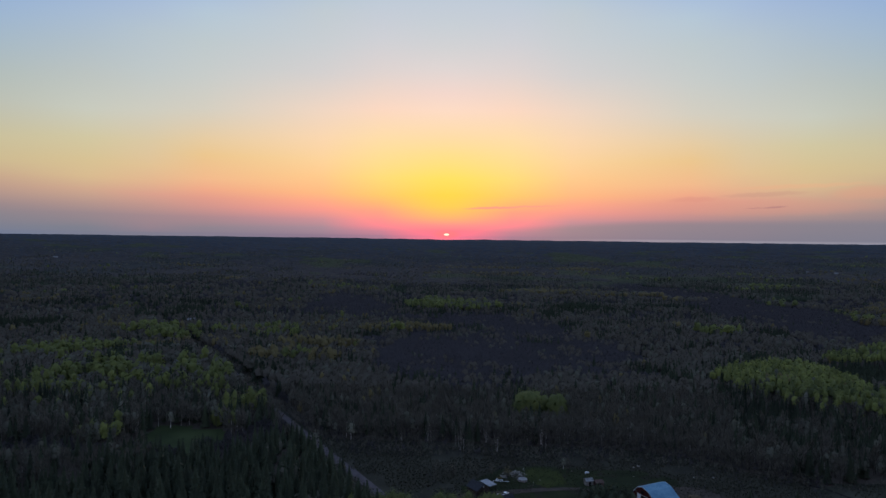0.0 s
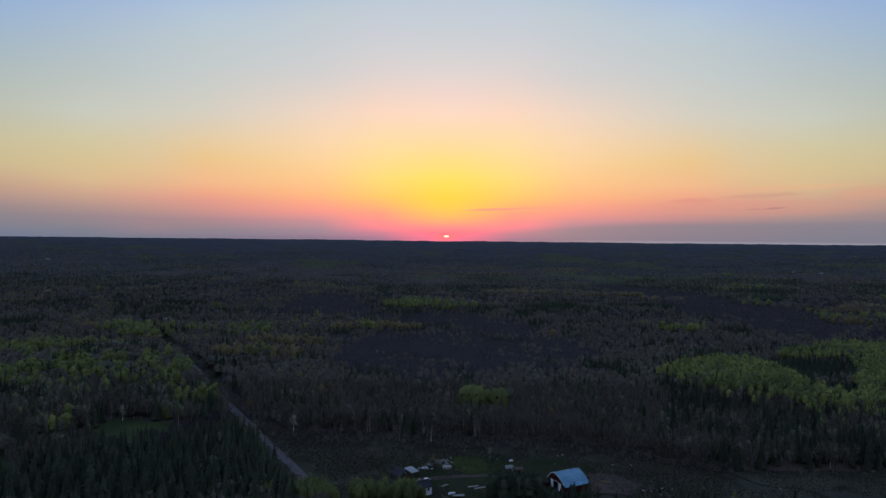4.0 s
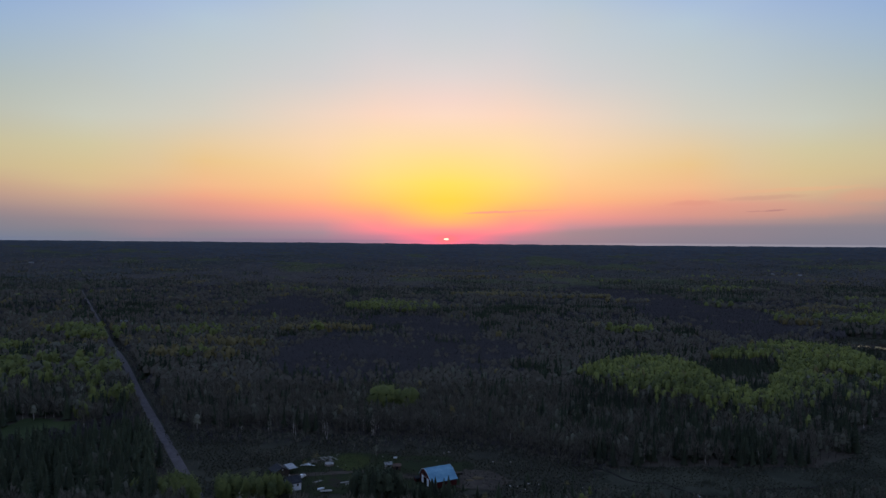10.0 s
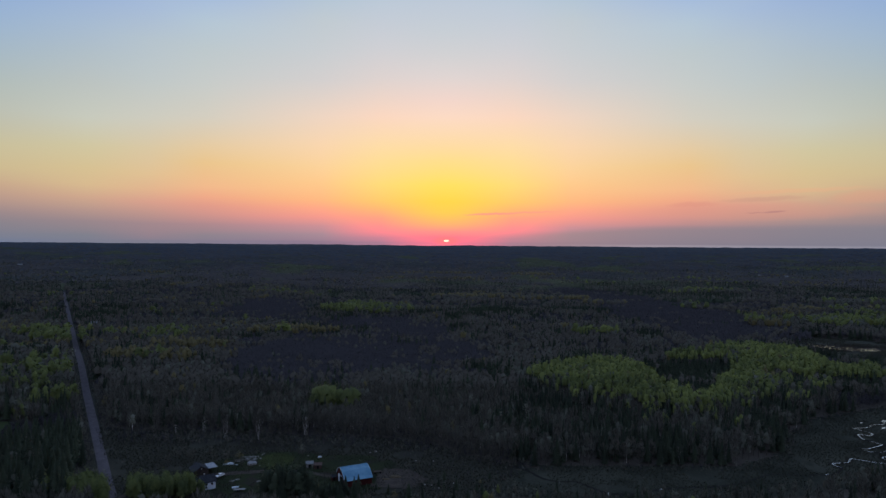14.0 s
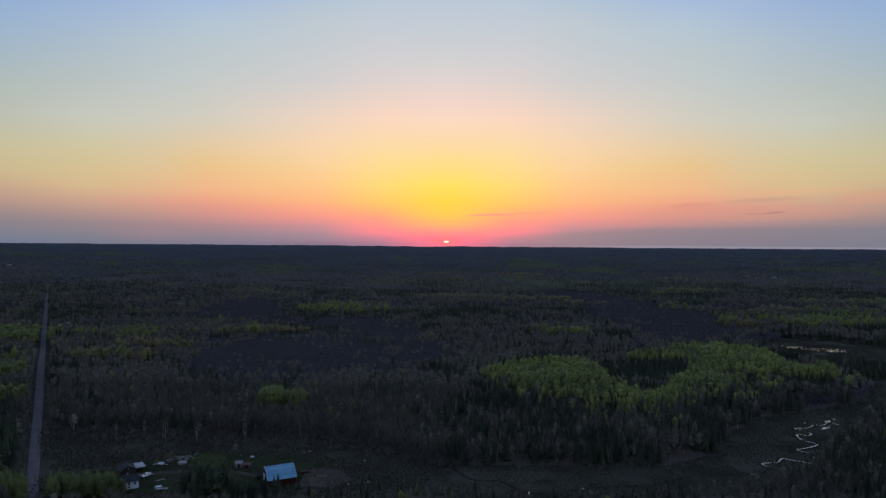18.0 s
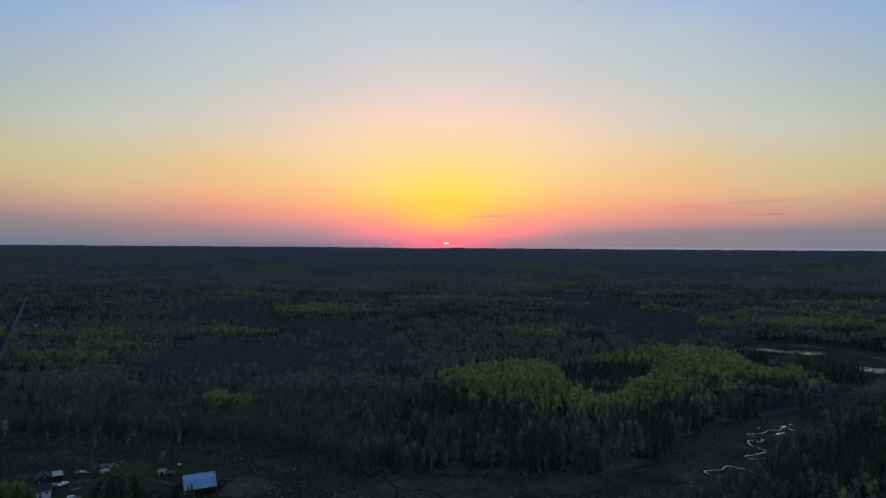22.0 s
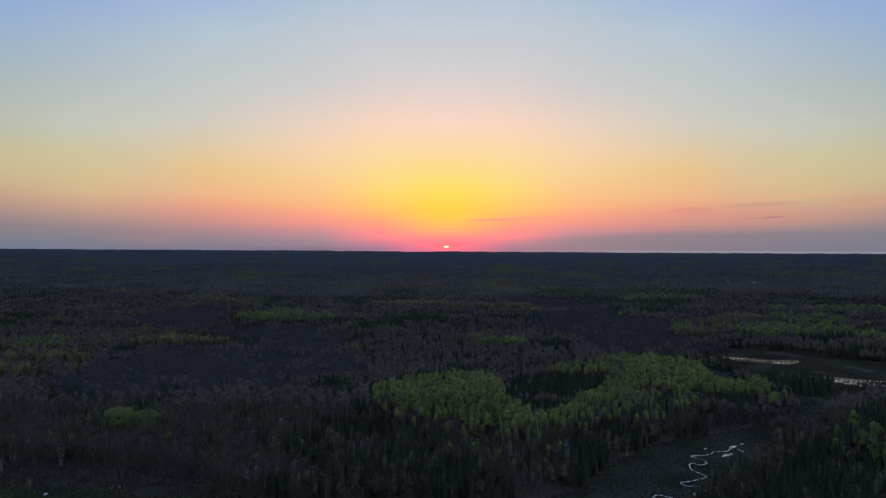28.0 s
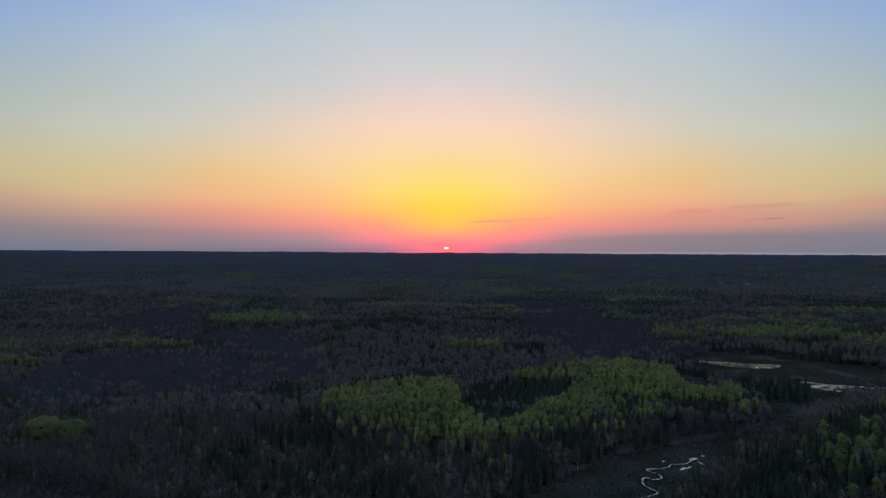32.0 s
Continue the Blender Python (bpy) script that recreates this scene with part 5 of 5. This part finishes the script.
def gable_bm(profile, x, thick, hole=None):
    """An end wall under a roof profile of (y, z), set at x; hole: (y0, y1, z1), an opening from the floor."""
    pts = [(profile[0][0], 0.0)]
    if hole:
        y0, y1, z1 = hole
        pts += [(y0, 0.0), (y0, z1), (y1, z1), (y1, 0.0)]
    pts += [(profile[-1][0], 0.0)] + [q for q in reversed(profile)]
    bm = bmesh.new()
    a = [bm.verts.new((x, y, z)) for y, z in pts]
    b = [bm.verts.new((x + thick, y, z)) for y, z in pts]
    fa, fb = bm.faces.new(a), bm.faces.new(b[::-1])
    for i in range(len(pts)):
        j = (i + 1) % len(pts)
        bm.faces.new((a[i], b[i], b[j], a[j]))
    bmesh.ops.triangulate(bm, faces=[fa, fb])
    return bm


def window_part(parent, x, y, z, w, h, face="y"):
    """A small window on a wall: glass, four frame boards and a sill. face: the axis it looks along (towards minus)."""
    t = 0.06
    def put(name, a0, a1, z0, z1, d0, d1, mat, par):
        bm = box_bm(x + a0, x + a1, y + d0, y + d1, z + z0, z + z1) if face == "y" else box_bm(x + d0, x + d1, y + a0, y + a1, z + z0, z + z1)
        return part(name, bm, mat, par)
    win = put("window", -w / 2, w / 2, 0, h, -0.03, 0.02, M_GLASS, parent)
    put("window_frame", -w / 2 - t, w / 2 + t, h, h + t, -0.07, 0.02, M_WHITE, win)
    put("window_frame", -w / 2 - t, -w / 2, 0, h, -0.07, 0.02, M_WHITE, win)
    put("window_frame", w / 2, w / 2 + t, 0, h, -0.07, 0.02, M_WHITE, win)
    put("window_sill", -w / 2 - t, w / 2 + t, -t, 0, -0.11, 0.02, M_WHITE, win)
    return win


def barn():
    L, F, B, ZR, ZE = 13.3, 8.3, 5.6, 6.9, 3.05
    ob = thing("barn", pose(91.25, 268.0, 0.28, 0, 0, 26.3), "red board barn with a blue tin gambrel roof", "barn")
    kf, kb = (-F * 0.42, 6.05), (B * 0.52, 5.9)
    wall = [(-F + 0.9, ZE + 0.1), (kf[0] + 0.1, kf[1] - 0.16), (0, ZR - 0.1), (kb[0] - 0.1, kb[1] - 0.12), (B - 0.35, ZE)]
    h = L / 2
    part("gable_wall", gable_bm(wall, -h + 0.3, 0.18, (-2.6, 0.8, 3.1)), M_RED, ob)
    part("gable_wall", gable_bm(wall, h - 0.48, 0.18), M_RED, ob)
    part("front_wall", box_bm(-h + 0.49, h - 0.49, -F + 0.9, -F + 1.08, 0, ZE + 0.05), M_RED, ob)
    part("back_wall", box_bm(-h + 0.49, h - 0.49, B - 0.53, B - 0.35, 0, ZE - 0.02), M_RED, ob)
    part("upper_roof", slab_bm([kf, (0, ZR)], -h, h, 0.1, 14), M_TIN, ob, "ribbed light blue tin")
    part("upper_roof", slab_bm([(0, ZR), kb], -h, h, 0.1, 14), M_TIN, ob, "ribbed light blue tin")
    part("lower_roof", slab_bm([(-F, ZE - 0.05), (-F * 0.80, ZE + 0.8), (-F * 0.60, ZE + 2.05), (kf[0], kf[1] - 0.004)], -h, h, 0.1, 14), M_TIN, ob, "ribbed light blue tin")
    part("lower_roof", slab_bm([(kb[0], kb[1] - 0.004), (B * 0.86, ZE + 0.75), (B + 0.3, ZE - 0.25)], -h, h, 0.1, 14), M_TIN, ob, "ribbed light blue tin")
    part("ridge_cap", box_bm(-h - 0.05, h + 0.05, -0.2, 0.2, ZR + 0.1, ZR + 0.18, 0.03), M_TIN, ob, "blue metal ridge cap")
    for y in (-3.7, 1.9):
        part("barn_door", box_bm(-h + 0.16, -h + 0.28, y - 1.0, y + 1.0, 0.05, 3.2), M_WHITE, ob, "white sliding door pushed open")
    for x in (-h - 0.06, h):
        for a, b in zip(wall, wall[1:]):
            bm = bmesh.new()
            v = [bm.verts.new((xx, yy, zz)) for xx in (x, x + 0.06) for yy, zz in (a, b, (b[0], b[1] + 0.26), (a[0], a[1] + 0.26))]
            for f in ((0, 1, 2, 3), (7, 6, 5, 4), (0, 4, 5, 1), (1, 5, 6, 2), (2, 6, 7, 3), (3, 7, 4, 0)):
                bm.faces.new([v[i] for i in f])
            part("barge_board", bm, M_WHITE, ob, "white trim")
    part("door_rail", box_bm(-h + 0.18, -h + 0.29, -4.8, 3.0, 3.24, 3.4), M_WHITE, ob, "white door rail")
    # the wall has no hole here: a black panel paints the opening's shade
    part("hay_door", box_bm(-h + 0.2, -h + 0.29, -0.7, 0.7, 4.0, 5.2), M_DARK, ob, "black panel painted as an open hay door's shade")
    part("floor_slab", box_bm(-h + 0.5, h - 0.5, -F + 1.1, B - 0.55, -0.2, 0.02), M_DIRT, ob)


def gabled(ob, x0, x1, y0, y1, ze, zr, wall_mat, roof_mat, over=0.45, ridge="x", ribs=0, front_hole=None):
    """Four walls and two roof slopes, ridge along x or y."""
    th = 0.16
    if ridge == "x":
        ym = (y0 + y1) / 2
        prof = [(y0, ze), (ym, zr), (y1, ze)]
        part("gable_wall", gable_bm(prof, x0, th), wall_mat, ob)
        part("gable_wall", gable_bm(prof, x1 - th, th), wall_mat, ob)
        part("front_wall", box_bm(x0 + th, x1 - th, y0, y0 + th, 0, ze), wall_mat, ob)
        part("back_wall", box_bm(x0 + th, x1 - th, y1 - th, y1, 0, ze), wall_mat, ob)
        dz = (zr - ze) / (ym - y0) * over
        part("roof_slope", slab_bm([(y0 - over, ze - dz + 0.02), (ym, zr + 0.02)], x0 - over, x1 + over, 0.14, ribs), roof_mat, ob)
        part("roof_slope", slab_bm([(ym, zr + 0.02), (y1 + over, ze - dz + 0.02)], x0 - over, x1 + over, 0.14, ribs), roof_mat, ob)
        part("ridge_cap", box_bm(x0 - over, x1 + over, ym - 0.12, ym + 0.12, zr + 0.15, zr + 0.2), roof_mat, ob)


def house():
    ob = thing("house", pose(25.3, 257.1, 0.26, 0, 0, 30), "small white farmhouse with a dark shingle roof", "house")
    gabled(ob, -1.2, 4.9, -3.0, 3.2, 3.5, 5.6, M_WHITE, M_SHINGLE, 0.4)
    wing = part("wing", box_bm(-5.0, -1.22, -2.2, 2.4, 0, 3.0), M_WHITE, ob, "lower white side wing")
    part("wing_roof", slab_bm([(-2.6, 2.98), (0.1, 4.7)], -5.4, -1.62, 0.14), M_SHINGLE, wing)
    part("wing_roof", slab_bm([(0.1, 4.7), (2.8, 2.98)], -5.4, -1.62, 0.14), M_SHINGLE, wing)
    part("wing_gable", gable_bm([(-2.2, 3.0), (0.1, 4.6), (2.4, 3.0)], -5.0, 0.1), M_WHITE, wing)
    window_part(ob, 1.0, -3.0, 0.7, 0.8, 0.7)
    window_part(ob, 3.4, -3.0, 2.0, 0.9, 0.9)
    window_part(ob, 1.0, -3.0, 2.0, 0.9, 0.9)
    door = part("door", box_bm(-3.4, -2.5, -2.26, -2.19, 0.1, 2.1), M_PALE, ob, "pale grey front door")
    part("door_handle", box_bm(-2.66, -2.6, -2.31, -2.26, 1.0, 1.14, 0.01), M_DARK, door)
    part("step", box_bm(-3.7, -2.2, -3.2, -2.22, -0.1, 0.14), M_PALE, ob, "pale plank step")
    part("chimney", box_bm(0.3, 0.9, 0.2, 0.8, 4.6, 6.4, 0.02), M_STONE, ob, "pale block chimney")
    part("corner_board", box_bm(4.86, 4.94, -3.05, -2.9, 0, 3.4), M_WHITE, ob)


def garage():
    ob = thing("garage", pose(16.7, 274.7, 0.26, 0, 0, 37) @ Matrix.Diagonal((0.84, 1, 1, 1)), "dark brown garage with a grey metal lean-to roof", "garage")
    # the ridge runs away from the drive, so the block is turned a quarter
    prof_x = [(-4.1, 2.5), (0, 4.4), (4.1, 2.5)]
    rot = pose(0, 0, 0, 0, 0, 90)

    def turned(name, bm, mat, label=""):
        bmesh.ops.transform(bm, matrix=rot, verts=bm.verts[:])
        return part(name, bm, mat, ob, label)
    # once turned, x runs along y of the yard and y along minus x
    turned("gable_wall", gable_bm(prof_x, -3.4, 0.16, (0.8, 3.4, 2.1)), M_BROWN)
    turned("gable_wall", gable_bm(prof_x, 3.2, 0.16), M_BROWN)
    turned("side_wall", box_bm(-3.22, 3.18, -4.1, -3.94, 0, 2.5), M_BROWN)
    turned("side_wall", box_bm(-3.22, 3.18, 3.94, 4.1, 0, 2.5), M_BROWN)
    turned("roof_slope", slab_bm([(-4.6, 2.28), (0, 4.42)], -4.0, 3.9, 0.14), M_SHINGLE)
    turned("roof_slope", slab_bm([(0, 4.42), (4.6, 2.28)], -4.0, 3.9, 0.14), M_SHINGLE)
    part("garage_door", box_bm(-3.38, -0.82, -3.36, -3.28, 0.02, 2.08), M_WHITE, ob, "white panelled garage door")
    part("gable_vent", box_bm(0.0, 0.5, -3.46, -3.405, 3.0, 3.5), M_WHITE, ob, "small pale gable vent")
    lean = part("lean_to_roof", slab_bm([(-3.6, 2.75), (3.2, 3.05)], 4.2, 9.2, 0.1, 6), M_SHEET, ob, "pale grey ribbed metal roof")
    for xx, yy in ((4.45, -3.2), (8.9, -3.2), (4.45, 2.9), (8.9, 2.9)):
        part("post", box_bm(xx - 0.08, xx + 0.08, yy - 0.08, yy + 0.08, -0.1, 2.76), M_BROWN, lean)
    part("lean_to_wall", box_bm(4.5, 8.9, 2.98, 3.1, 0, 2.75), M_BROWN, lean)


def shed(name, m, w, d, ze, zr, wall_mat, roof_mat, label):
    ob = thing(name, m, label, "shed", "small sheds")
    gabled(ob, -w / 2, w / 2, -d / 2, d / 2, ze, zr, wall_mat, roof_mat, 0.25, ribs=5)
    door = part("door", box_bm(-0.5, 0.5, -d / 2 - 0.06, -d / 2 - 0.003, 0.03, 1.8), M_DARK, ob, "dark plank door")
    part("hinge", box_bm(-0.48, -0.2, -d / 2 - 0.085, -d / 2 - 0.061, 1.4, 1.46), M_PALE, door)


def car(m, paint, label):
    ob = thing("car", m, label, "car", "cars by the house")
    bm = bmesh.new()
    prof = [(-2.2, 0.35), (-2.25, 0.8), (-1.9, 0.95), (-1.15, 1.0), (-0.55, 1.45), (0.95, 1.48), (1.6, 1.05), (2.15, 0.98), (2.25, 0.6), (2.2, 0.35)]
    a = [bm.verts.new((x, -0.86 + (0.12 if z > 1.2 else 0), z)) for x, z in prof]
    b = [bm.verts.new((x, 0.86 - (0.12 if z > 1.2 else 0), z)) for x, z in prof]
    bm.faces.new(a)
    bm.faces.new(b[::-1])
    for i in range(len(prof)):
        j = (i + 1) % len(prof)
        bm.faces.new((a[i], b[i], b[j], a[j]))
    bmesh.ops.bevel(bm, geom=bm.edges[:], offset=0.04, segments=1, affect="EDGES")
    part("body", bm, paint, ob)
    for y0, y1 in ((-0.885, -0.83), (0.83, 0.885)):
        part("side_window", box_bm(-0.55, 1.1, y0 * 0.92, y1 * 0.92, 1.06, 1.38), M_GLASS, ob)
    wind = box_bm(-0.02, 0.02, -0.68, 0.68, -0.26, 0.26)
    bmesh.ops.transform(wind, matrix=pose(-0.88, 0, 1.25, 0, 52, 0), verts=wind.verts[:])
    part("windscreen", wind, M_GLASS, ob)
    for x in (-1.4, 1.4):
        for y in (-0.8, 0.8):
            bm = bmesh.new()
            bmesh.ops.create_cone(bm, cap_ends=True, segments=16, radius1=0.33, radius2=0.33, depth=0.2, matrix=pose(x, y, 0.33, 90, 0, 0))
            wheel = part("wheel", bm, M_TYRE, ob)
            bm = bmesh.new()
            bmesh.ops.create_cone(bm, cap_ends=True, segments=12, radius1=0.19, radius2=0.17, depth=0.22, matrix=pose(x, y, 0.33, 90, 0, 0))
            part("rim", bm, M_PALE, wheel)
    for y in (-0.6, 0.6):
        part("headlight", box_bm(-2.27, -2.2, y - 0.16, y + 0.16, 0.66, 0.8, 0.02), M_GLASS, ob)
        part("tail_light", box_bm(2.19, 2.26, y - 0.14, y + 0.14, 0.7, 0.85, 0.02), M_RED, ob)


def boat(m, length, label):
    ob = thing("boat", m, label, "boat")
    bm = bmesh.new()
    rows = []
    for s in np.linspace(0, 1, 9):
        w = 0.72 * (1 - max(0, (s - 0.45) / 0.55) ** 2.2) + 0.02
        x = (s - 0.5) * length
        rows.append([bm.verts.new((x, y * w, z + 0.12 * s)) for y, z in ((-1, 0.62), (-0.92, 0.25), (-0.4, 0.02), (0.4, 0.02), (0.92, 0.25), (1, 0.62), (0.86, 0.58), (0.35, 0.16), (-0.35, 0.16), (-0.86, 0.58))])
    for a, b in zip(rows, rows[1:]):
        for i in range(10):
            j = (i + 1) % 10
            bm.faces.new((a[i], a[j], b[j], b[i]))
    bm.faces.new(rows[0][::-1])
    bm.faces.new(rows[-1])
    part("hull", bm, M_WHITE, ob)
    for x in (-0.25, 0.12):
        part("bench", box_bm(x * length - 0.12, x * length + 0.12, -0.58, 0.58, 0.4, 0.45), M_PALE, ob)


def pool():
    ob = thing("pool", pose(37.9, 288.2, 0.27), "round above-ground pool under a pale cover", "pool")
    bm = bmesh.new()
    bmesh.ops.create_cone(bm, cap_ends=True, segments=28, radius1=2.1, radius2=2.1, depth=0.9, matrix=pose(0, 0, 0.45))
    part("wall", bm, M_CARGREY, ob)
    bm = bmesh.new()
    bmesh.ops.create_cone(bm, cap_ends=True, segments=28, radius1=2.2, radius2=2.05, depth=0.1, matrix=pose(0, 0, 0.955))
    part("cover", bm, M_COVER, ob, "pale taut cover")
    for i in range(10):
        a = i * math.pi / 5
        part("upright", box_bm(math.cos(a) * 2.14 - 0.05, math.cos(a) * 2.14 + 0.05, math.sin(a) * 2.14 - 0.05, math.sin(a) * 2.14 + 0.05, 0, 0.9), M_WHITE, ob)


def lumber(name, m, count, length, label, mess, mat=M_PALE, width=0.28, spread_w=1.2):
    ob = thing(name, m, label, "lumber", "lumber piles")
    for i in range(count):
        L = length * rng.uniform(0.7, 1.0)
        bm = box_bm(-L / 2, L / 2, -width / 2, width / 2, 0, 0.06, 0.008)
        z = 0.04 + 0.07 * (i // 4)
        bmesh.ops.transform(bm, matrix=pose(rng.normal() * mess, (i % 4 - 1.5) * spread_w / 4 + rng.normal() * mess * 0.6, z, 0, rng.normal() * mess * 1.5, rng.normal() * mess * 30), verts=bm.verts[:])
        part("plank", bm, mat, ob)


def boulder(m, s, label, mat=M_STONE):
    ob = thing("boulder", m, label, "boulder", "pale stones in the clearing")
    bm = bmesh.new()
    bmesh.ops.create_icosphere(bm, subdivisions=2, radius=s)
    for v in bm.verts:
        q = 1 + 0.35 * noise.noise(v.co * (1.4 / s) + Vector((s * 9, m.translation.x, 0)))
        v.co = Vector((v.co.x * q * 1.2, v.co.y * q, max(v.co.z * q * 0.8, -0.25 * s)))
    part("stone", bm, mat, ob)


def trailer():
    ob = thing("flat_trailer", pose(42.5, 254.6, 0.3, 0, 0, 8), "low flat farm trailer with a pale plank deck", "trailer")
    for i in range(5):
        part("plank", box_bm(-2.6, 2.6, -0.98 + i * 0.4, -0.62 + i * 0.4, 0.62, 0.68), M_COVER, ob)
    part("frame", box_bm(-2.5, 3.6, -0.08, 0.08, 0.48, 0.6), M_DARK, ob)
    for x in (-0.5, 0.4):
        for y in (-1.05, 1.05):
            bm = bmesh.new()
            bmesh.ops.create_cone(bm, cap_ends=True, segments=14, radius1=0.32, radius2=0.32, depth=0.2, matrix=pose(x, y, 0.3, 90, 0, 0))
            part("wheel", bm, M_TYRE, ob)


def wagon():
    ob = thing("farm_wagon", pose(101.5, 277.2, 0.3, 0, 0, 12), "dark weathered hay wagon beside the barn", "wagon")
    part("deck", box_bm(-2.0, 2.0, -0.95, 0.95, 0.8, 0.92), M_BROWN, ob)
    for x in (-2.0, 1.9):
        for y in (-0.8, 0.0, 0.72):
            part("stake", box_bm(x, x + 0.1, y, y + 0.1, 0.92, 2.0), M_BROWN, ob)
        for z in (1.3, 1.7):
            part("rail", box_bm(x + 0.02, x + 0.08, -0.85, 0.9, z, z + 0.14), M_BROWN, ob)
    for x in (-1.3, 1.3):
        for y in (-0.95, 0.95):
            bm = bmesh.new()
            bmesh.ops.create_cone(bm, cap_ends=True, segments=16, radius1=0.42, radius2=0.42, depth=0.16, matrix=pose(x, y, 0.4, 90, 0, 0))
            part("wheel", bm, M_TYRE, ob)


def hay_heap(x, y, r):
    ob = thing("hay_heap", pose(x, y, 0.24), "flattened heap of old pale hay", "hay", "hay heaps")
    bm = bmesh.new()
    bmesh.ops.create_icosphere(bm, subdivisions=3, radius=r)
    for v in bm.verts:
        q = 1 + 0.3 * noise.noise(v.co * 1.1 + Vector((x, y, 0)))
        v.co = Vector((v.co.x * q * 1.5, v.co.y * q, max(v.co.z * q * 0.35, -0.1)))
    part("heap", bm, M_HAY, ob)


barn()
house()
garage()
shed("shed", pose(82.0, 268.4, 0.28, 0, 0, 20), 2.2, 2.4, 1.7, 2.3, M_RED, M_SHINGLE, "tiny dark red shed beside the barn door")
shed("shed", pose(67.3, 284.6, 0.28, 0, 0, 12), 3.4, 3.0, 2.1, 2.9, M_PALE, M_COVER, "small grey shed with a pale metal roof")
shed("shed", pose(71.6, 283.6, 0.28, 0, 0, 10), 3.6, 3.0, 1.8, 2.5, M_RUST, M_RUST, "low rust-brown tin shed beside the grey one")
car(pose(28.2, 270.6, 0.44, 0, 0, 62), M_CARWHITE, "white parked car on the dirt drive")
car(pose(25.0, 268.6, 0.44, 0, 0, 75), M_CARGREY, "dull silver-brown parked car beside the house")
boat(pose(39.8, 257.2, 0.3, 0, 0, 24), 3.0, "small white rowing boat lying on the lawn")
boat(pose(69.8, 298.2, 0.28, 0, 0, 5), 1.9, "pale old dinghy lying in long grass")
pool()
trailer()
wagon()
hay_heap(110.4, 272.2, 2.0)
hay_heap(106.5, 269.5, 1.3)
lumber("lumber_pile", pose(49.4, 266.0, 0.28, 0, 0, 18), 8, 5.4, "long pale planks laid out on the lawn", 0.04)
lumber("lumber_pile", pose(52.4, 264.4, 0.28, 0, 0, 22), 8, 6.2, "second row of long pale planks on the lawn", 0.04)
lumber("lumber_pile", pose(36.5, 266.5, 0.28, 0, 0, 42), 7, 5.0, "loose pale poles heaped by the drive", 0.25)
lumber("scrap_heap", pose(35.5, 296.0, 0.28, 0, 0, 20), 46, 2.2, "sprawling heap of pale scrap boards and tin", 2.4, M_PALE, 0.34, 6.5)
lumber("scrap_heap", pose(27.2, 288.4, 0.28, 0, 0, 8), 18, 2.0, "loose white scrap strewn beside the lean-to", 1.3, M_WHITE, 0.3, 2.6)
lumber("scrap_heap", pose(29.6, 292.6, 0.28, 0, 0, -10), 22, 2.4, "smaller heap of white scrap beside the pool", 0.9, M_PALE, 0.36, 2.0)
for i, (x, y, s) in enumerate(((90.9, 295.1, 0.6), (97.4, 308.7, 0.9), (119.2, 295.2, 0.5), (128.0, 294.5, 0.7), (133.3, 266.0, 0.7), (127.7, 262.8, 0.6), (137.8, 265.4, 0.5), (94.6, 307.2, 0.6), (124.5, 263.4, 0.7),
                                (63.0, 301.0, 0.6), (46.0, 289.0, 0.5), (131.0, 259.5, 0.5), (157.0, 262.0, 0.45), (42.5, 286.0, 0.5))):
    boulder(pose(x, y, float(height(x, y)) + 0.15, 0, 0, 37 * i), s * 0.72, "pale lichen-grey boulder lying in dry brush")


patch("ground_mound", [(39, 299), (44, 305), (51, 305), (58, 297), (57, 285), (48, 280), (41, 286)], M_GREEN, 0.32, "bright green grassy rise behind the pool", 2.0, 1.5)


patch("ground_yard", [(100, 260), (104, 283), (117, 283), (126, 270), (118, 258)], M_DIRT, 0.30, "trampled bare dirt barnyard", 3.0, 1.8)


def far_house(x, y, w, label):
    z = float(height(x, y))
    ob = thing("far_house", pose(x, y, z, 0, 0, 12), label, "house", "houses in the woods")
    gabled(ob, -w / 2, w / 2, -w * 0.32, w * 0.32, 3.0 + (4.5 if y > 800 else 2.4), 8.2 if y < 800 else 11.0, M_PALE, M_COVER, 0.4)
    for xx in (-0.28, 0.28):
        window_part(ob, xx * w, -w * 0.32, 4.2, 1.1, 1.3)


for x, y, w, label in ((-208, 499, 8, "pale farmhouse half hidden by aspens"), (-256, 453, 10, "long pale house roof among the aspens"), (-1255, 2050, 13, "white farmhouse on a far rise"),
                       (-306, 772, 10, "pale cabin in the far woods"), (1150, 1850, 14, "long white farm building far off"), (1095, 1900, 10, "white farm building far off")):
    far_house(x, y, w, label)
